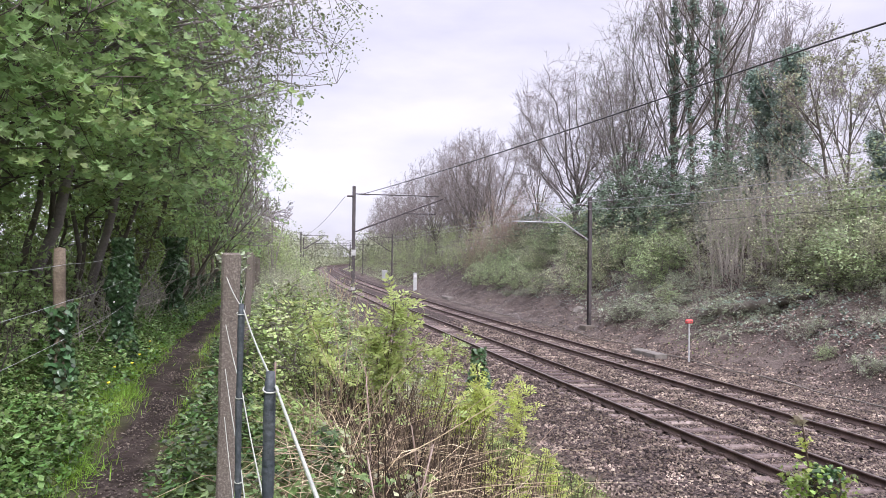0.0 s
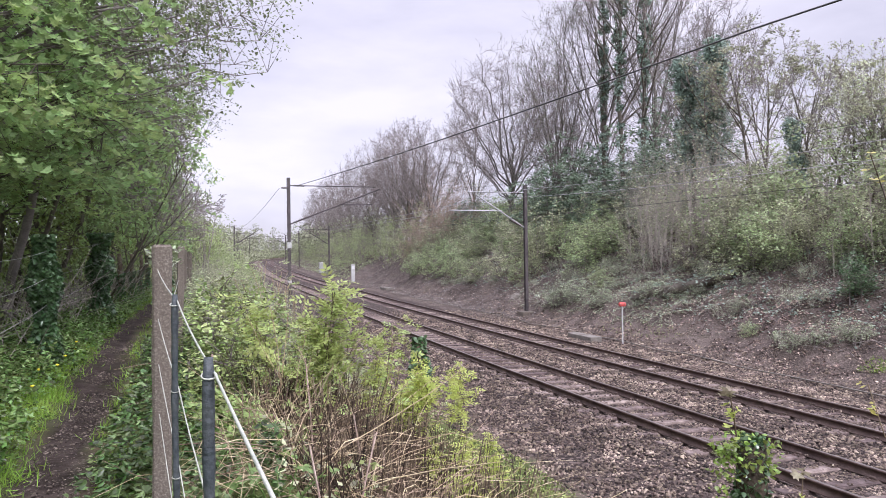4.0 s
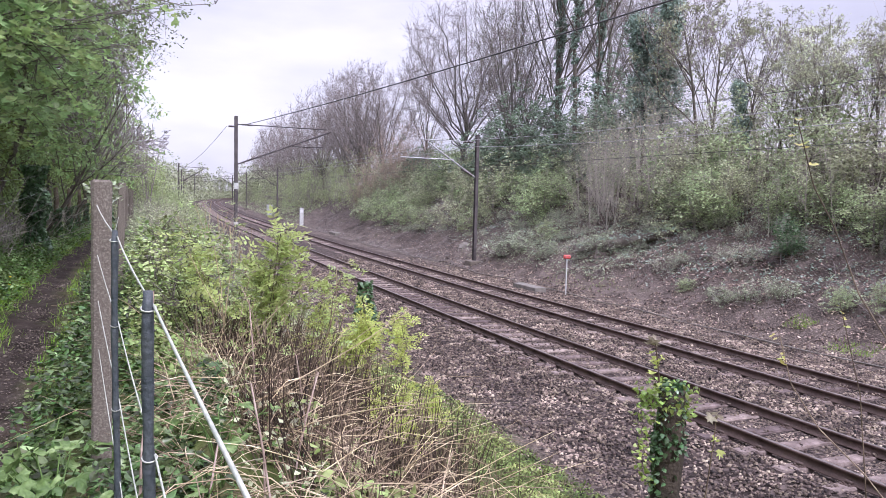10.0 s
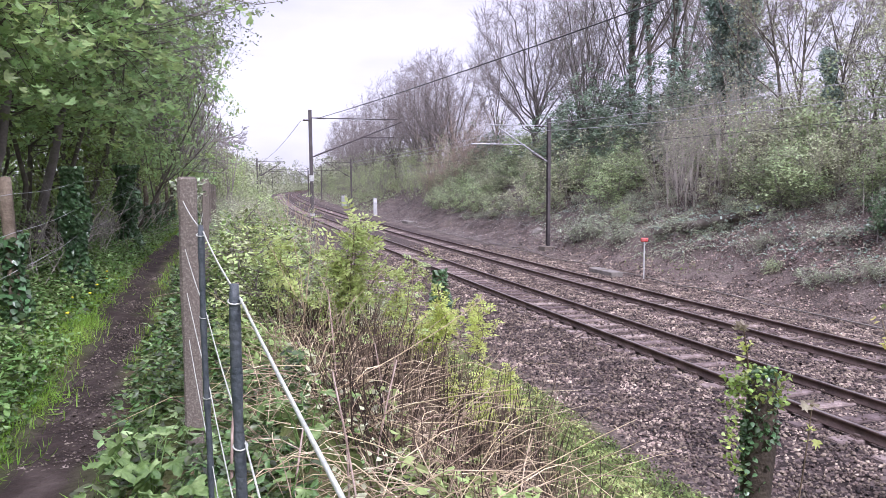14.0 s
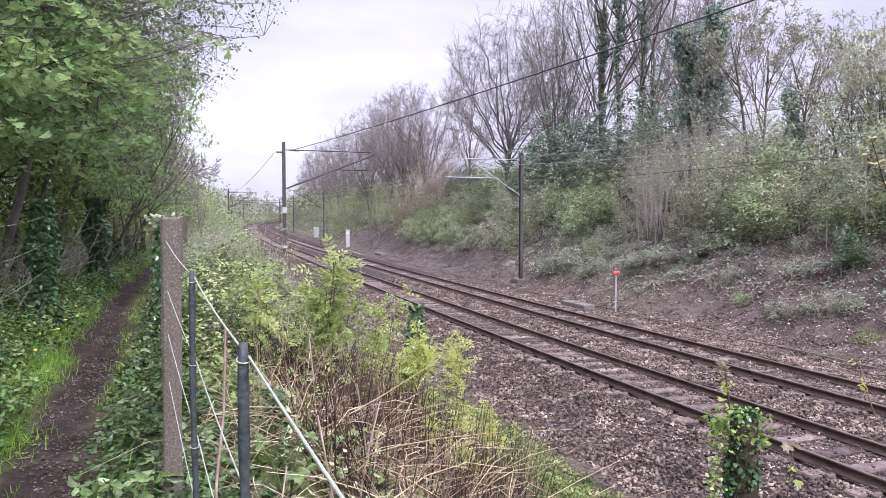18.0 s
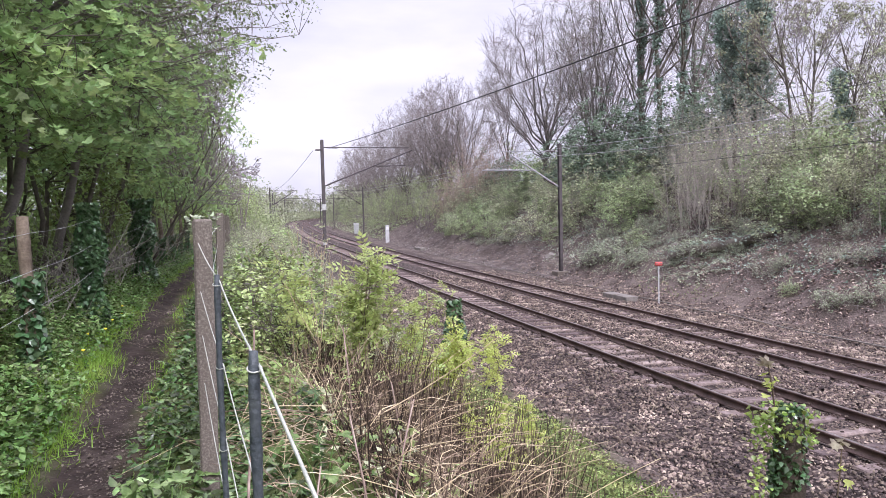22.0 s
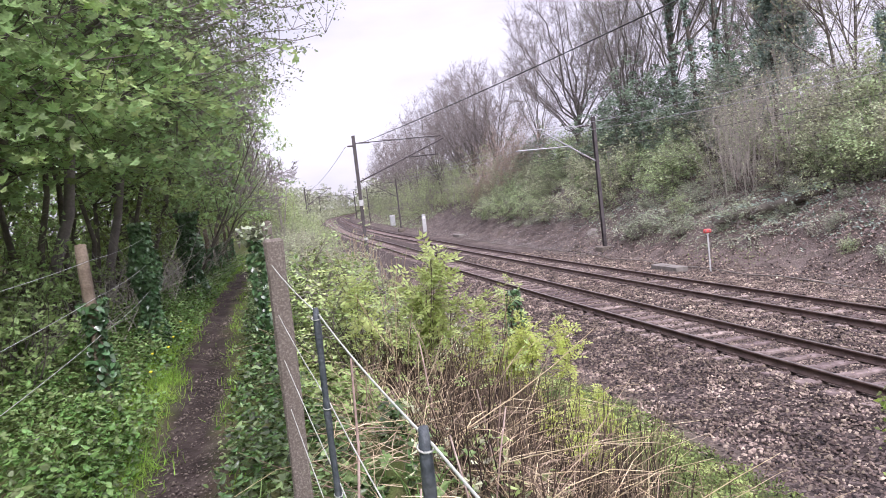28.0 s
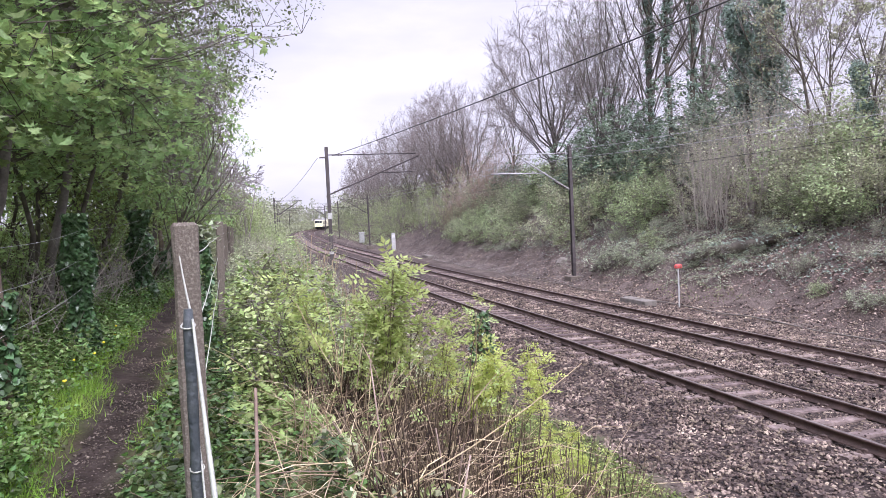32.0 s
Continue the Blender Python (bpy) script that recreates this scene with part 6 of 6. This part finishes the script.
carpet("bank_litter", 90, [(4000, 6, 32, 5.6, 7.4, 0.02), (13000, 6, 32, 7.4, 11, 0.03), (3000, 17, 28, 7.0, 8.8, 0.03), (6000, 30, 60, 6, 12, 0.05)], 0.085, OVAL, M_litter, "dry pinkish leaf litter on the bank", 0.0, 0.35)


def stalks():
    rng = np.random.default_rng(91)
    up, down, bank = Tubes(), Tubes(), Tubes()
    for k in range(3600):
        s = 4.3 + 4.8 * rng.beta(1.5, 1.2)
        n = rng.uniform(-10.4, -8.75) + 0.25 * math.sin(2.1 * s)
        z = float(lie(s, n))
        h = rng.uniform(0.35, 1.0) * (0.75 + 0.25 * math.sin(3.7 * s + 2.6 * n))
        p = along(s, n, z - 0.05)
        lean = rng.normal(0, 0.24, 2)
        q = p + (lean[0] * h, lean[1] * h, h)
        m = (p + q) / 2 + (*rng.normal(0, 0.03, 2), 0)
        up.add([p, m, q], np.array([0.0045, 0.0038, 0.002]) * rng.uniform(0.6, 1.2), 4)
    for k in range(2300):
        s = 3.1 + 6.4 * rng.beta(1.3, 1.5)
        n = np.clip(rng.normal(-9.95, 0.6), -10.95, -8.1)
        p = along(s, n, float(lie(s, n)) + rng.uniform(0.02, 0.3))
        a = rng.uniform(0, 6.28)
        L = rng.uniform(0.25, 0.95)
        q = p + (math.cos(a) * L, math.sin(a) * L, rng.normal(0.0, 0.3) * L)
        q[2] = max(q[2], p[2] - 0.35)
        m = (p + q) / 2 + (rng.normal(0, 0.06) * L, rng.normal(0, 0.06) * L, rng.uniform(0.0, 0.3) * L)
        down.add([p, p * 0.3 + m * 0.7, m * 0.7 + q * 0.3, q], np.array([0.0028, 0.0026, 0.0022, 0.0012]) * rng.uniform(0.45, 1.2), 4)
    for k in range(300):
        s, n = rng.uniform(6, 14), rng.uniform(-10.9, -9.6)
        p = along(s, n, float(lie(s, n)) - 0.03)
        h = rng.uniform(0.3, 0.85)
        q = p + (*(rng.normal(0, 0.45, 2) * h), h)
        down.add([p, (p + q) / 2 + (*rng.normal(0, 0.03, 2), 0), q], [0.0035, 0.003, 0.0018], 4)
    for k in range(1500):
        s, n = 8 + 80 * rng.beta(1, 1.5), rng.uniform(6.6, 12)
        p = along(s, n, float(lie(s, n)) + 0.03)
        a = rng.uniform(0, 6.28)
        L = rng.uniform(0.4, 1.6)
        q = p + (math.cos(a) * L, math.sin(a) * L, rng.uniform(-0.2, 0.6))
        bank.add([p, (p + q) / 2 + (0, 0, rng.uniform(0, 0.25)), q], np.array([0.011, 0.008, 0.004]) * rng.uniform(0.5, 1.1), 3)
    tagged(new("brown_stalks", up.mesh("brown_stalks", M_brown_stalk)), "dense upright brown dead stalks on the slope", "dead stalks", kind="stuff")
    tagged(new("straw_stalks", down.mesh("straw_stalks", M_straw)), "pale fallen dry stalks in a tangle", "dead stalks", kind="stuff")
    tagged(new("bank_brash", bank.mesh("bank_brash", M_twig)), "fallen dead twigs and brash on the bank", "brushwood", kind="stuff")


stalks()


def fallen_log():
    pts = [along(s, n, float(lie(s, n)) + h) for s, n, h in ((28.2, 8.0, 0.05), (27.0, 8.5, 0.2), (25.8, 9.0, 0.22), (24.8, 9.4, 0.25), (23.6, 9.7, 0.1))]
    o = pts[2].copy()
    ob = thing("fallen_log", Matrix.Translation(Vector(o)), "fallen log overgrown with ivy on the bank's lip", "log")
    p = np.array(pts) - o
    child("trunk", Tubes().add(p, [0.2, 0.24, 0.22, 0.2, 0.15], 9).mesh("trunk", M_bark), ob)
    rng = np.random.default_rng(76)
    u = rng.uniform(0, 4, 700)
    i = np.minimum(u.astype(int), 3)
    c = p[i] + (p[i + 1] - p[i]) * (u - i)[:, None] + rng.normal(0, 0.13, (700, 3)) + (0, 0, 0.16)
    tagged(child("ivy", leaves("ivy", rng, c, 0.09, IVY, M_bank_ivy, 0.2, 0.4), ob, "creeping dusky ivy"), kind="stuff")


fallen_log()


def saplings():
    rng = random.Random(14)
    elder = shrub(401, 1.55, 7, 340, M_elder, 0.125, M_brown_stalk, "young elder with fresh green leaves rising from dead stalks", tmpl=PINNATE, lean=0.24, base=0.24, name="sapling", spread=0.05, levels=1, group="saplings", thick=0.007, high=0.8, droop=0.1, ratio=0.24, wander=0.1)
    lime = shrub(402, 1.2, 8, 380, M_lime, 0.115, M_brown_stalk, "yellow-green young shrub with feathery leaves", tmpl=PINNATE, lean=0.3, base=0.25, name="sapling", spread=0.05, levels=1, group="saplings", thick=0.005, high=0.72, ratio=0.34, wander=0.12, droop=0.1)
    thin = shrub(403, 1.6, 6, 110, M_spring, 0.1, M_straw, "thin sapling with few pale leaves", tmpl=PINNATE, lean=0.25, base=0.3, name="sapling", spread=0.04, levels=1, group="saplings", thick=0.005)
    privet = dome(404, 1.4, 0.55, 190, 14, 0.062, M_privet, "small bright-leaved privet bush beside the fence", 0.1)
    for ob, x, y, k in ((elder, -1.16, 6.0, 1.13), (elder, -0.86, 6.15, 0.98), (lime, -0.4, 6.95, 0.98), (lime, -0.12, 6.85, 0.95), (lime, 0.2, 5.7, 0.66), (lime, 0.5, 6.9, 0.6),
                        (privet, -2.35, 7.5, 1.0), (privet, -2.0, 6.7, 0.8), (privet, -1.85, 7.6, 0.8), (privet, -2.7, 8.7, 1.0), (privet, -2.2, 9.0, 0.85), (privet, -3.1, 10.2, 1.0)):
        s, n = sn(x, y)
        plant(ob, s, n, rng.uniform(0, 360), k)
    for ob, s, n, k in ((thin, 6.0, -10.5, 0.8), (thin, 8.9, -8.9, 0.8), (thin, 9.5, -10.3, 1.0), (thin, 10.8, -10.0, 1.1), (thin, 12.5, -9.4, 1.2), (elder, 12.0, -10.6, 0.8), (thin, 14.5, -9.8, 1.2), (thin, 16.5, -9.0, 1.3), (thin, 18.5, -9.4, 1.2), (thin, 21, -8.8, 1.2)):
        plant(ob, s, n, rng.uniform(0, 360), k)


saplings()


def near_sprouts():
    """Thin twigs with opening buds close to the camera."""
    rng = np.random.default_rng(15)
    rows = [([(1.745, 2.757, 3.879), (1.807, 2.719, 3.612), (1.874, 2.675, 3.453), (1.93, 2.576, 3.19), (1.981, 2.476, 3.03), (2.057, 2.286, 2.741), (2.1, 2.2, 1.3)], M_bud_yellow, 7, 0.034, 0.003),
            ([(1.831, 2.938, 2.945), (1.88, 2.909, 2.733), (1.955, 2.802, 2.563), (2.07, 2.66, 2.419), (2.123, 2.491, 2.282), (2.15, 2.4, 1.2)], M_bud_yellow, 6, 0.03, 0.003),
            ([(1.407, 3.313, 2.835), (1.436, 3.333, 2.701), (1.468, 3.342, 2.45)], M_wilt, 12, 0.06, 0.004),
            ([(1.661, 3.145, 2.50), (1.653, 3.148, 2.359), (1.628, 3.161, 2.042), (1.62, 3.16, 0.9)], M_wilt, 9, 0.055, 0.0035),
            ([(2.35, 3.3, 3.05), (2.42, 3.2, 2.6), (2.5, 3.05, 1.2)], M_bud_yellow, 4, 0.028, 0.0025)]
    for pts, material, count, size, r in rows:
        base = Vector(pts[-1])
        ob = thing("sprout", Matrix.Translation(base), "thin brown sprout with opening yellow-green buds" if material is M_bud_yellow else "young sycamore sprout with drooping brownish leaves", "sapling", "sprouts")
        p = np.array(pts)[::-1] - np.array(pts[-1])
        child("stem", Tubes().add(p, np.linspace(r * 1.4, r * 0.7, len(p)), 5).mesh("stem", M_brown_stalk), ob)
        top = p[-1]
        at = top + rng.normal(0, 0.015, (count, 3)) - np.linspace(0, 0.16, count)[:, None] * unit(p[-1] - p[-2])
        for k in range(count):
            if material is M_wilt:
                # limp leaves hang round the tip, small fresh ones sit along the stem
                limp = k < 4
                child("leaf", leaves("leaf", rng, (top if limp else at[k])[None] + rng.normal(0, 0.012, (1, 3)), size if limp else size * 0.6, SYCAMORE, material if limp else M_lime, 0.95 if limp else 0.3, 0.6), ob)
            else:
                child("leaf", leaves("leaf", rng, at[k:k + 1], size, PALM, M_lime if k % 4 == 3 else material, 0.1, 0.4), ob)
    stems = [((-0.761, 2.489, 3.171), (-0.772, 2.486, 2.858), (-0.799, 2.477, 2.609), (-0.83, 2.47, 1.9))]
    for k in range(9):
        x, y, h = rng.uniform(-0.95, -0.1), rng.uniform(3.0, 5.2), rng.uniform(0.45, 0.85)
        s, n = sn(x, y)
        z = float(lie(s, n))
        dx, dy = rng.normal(0, 0.12, 2)
        stems.append(((x + dx, y + dy, z + h), (x + 0.6 * dx, y + 0.6 * dy, z + 0.66 * h), (x + 0.25 * dx, y + 0.2 * dy, z + 0.3 * h), (x, y, z - 0.05)))
    for T in stems:
        tagged(new("dead_stem", Tubes().add(T, [0.004, 0.005, 0.0055, 0.006], 6).mesh("dead_stem", M_litter)), "broken pale dead stem among the weeds", "dead stem", "dead stems")


near_sprouts()


# ---- the train that comes round the bend at the end ----
M_train = mat("cream_train_paint", [(0.72, 0.68, 0.5), (0.8, 0.77, 0.62)], 1, 0.4, 0.0, 20)
M_train_front = mat("yellow_train_front", [(0.78, 0.7, 0.36), (0.85, 0.78, 0.46)], 1, 0.4, 0.0, 20)
M_train_roof = mat("grey_train_roof", [(0.3, 0.3, 0.31), (0.42, 0.42, 0.43)], 1, 0.6, 0.1, 20)
M_glass = mat("dark_window_glass", [(0.02, 0.025, 0.03), (0.04, 0.045, 0.05)], 2, 0.1, 0.0, 20, spec=0.5)
M_lamp = bpy.data.materials.new("headlamp_glow")
M_lamp.use_nodes = True
M_lamp.node_tree.nodes["Principled BSDF"].inputs["Emission Color"].default_value = (1.0, 0.95, 0.8, 1)
M_lamp.node_tree.nodes["Principled BSDF"].inputs["Emission Strength"].default_value = 3.0


def train_car(front):
    """Local y points where the car drives from; the front looks along -y."""
    ob = thing("train_car", Matrix.Identity(4), "cream and yellow electric train car with a dark windscreen" if front else "cream electric train car with dark windows", "train", "cars of the train")
    L = 19.6
    bm = bmesh.new()
    box(bm, (-1.36, 0, 1.0), (1.36, L, 3.35), 0.12)
    part("body", bm, M_train, ob)
    bm = bmesh.new()
    box(bm, (-1.2, 0.1, 3.35), (1.2, L - 0.1, 3.78), 0.2)
    part("roof", bm, M_train_roof, ob, "grey curved roof")
    bm = bmesh.new()
    box(bm, (-1.15, 0.6, 0.35), (1.15, L - 0.6, 1.0), 0.05)
    part("underframe", bm, M_dark, ob, "dark underframe")
    for side in (-1, 1):
        for k in range(7):
            y = 1.8 + k * 2.45
            bm = bmesh.new()
            box(bm, (side * 1.355 - 0.02, y, 1.95), (side * 1.355 + 0.02, y + 1.5, 2.85), 0.01)
            part("window", bm, M_glass, ob)
    for y in (3.0, L - 3.0):
        for dy in (-1.2, 1.2):
            for side in (-0.75, 0.75):
                T = Tubes().add([(side - 0.06, y + dy, 0.45), (side - 0.059, y + dy, 0.45), (side + 0.059, y + dy, 0.45), (side + 0.06, y + dy, 0.45)], [0.01, 0.42, 0.42, 0.01], 18)
                child("wheel", T.mesh("wheel", M_rail), ob)
    if front:
        bm = bmesh.new()
        box(bm, (-1.3, -0.06, 1.02), (1.3, -0.002, 2.15), 0.02)
        panel = part("front_panel", bm, M_train_front, ob, "yellow warning panel")
        for x0, x1 in ((-1.15, -0.42), (-0.36, 0.36), (0.42, 1.15)):
            bm = bmesh.new()
            box(bm, (x0, -0.05, 2.25), (x1, -0.002, 3.1), 0.02)
            part("windscreen", bm, M_glass, ob)
        for x in (-0.95, 0.95):
            bm = bmesh.new()
            box(bm, (x - 0.14, -0.1, 1.3), (x + 0.14, -0.062, 1.5), 0.02)
            part("headlamp", bm, M_lamp, panel, "lit headlamp")
    return ob


CARS = [(train_car(True), 0.0), (train_car(False), 20.2), (train_car(False), 40.4)]


def motions():
    for ob, back_by in CARS:
        rows = []
        for k in range(0, 33, 2):
            s = 240.0 + 11.0 * (32 - k) + back_by
            rows.append((float(k), spot(s, 1.705, 0.0)))
        walk(ob, rows)


motions()
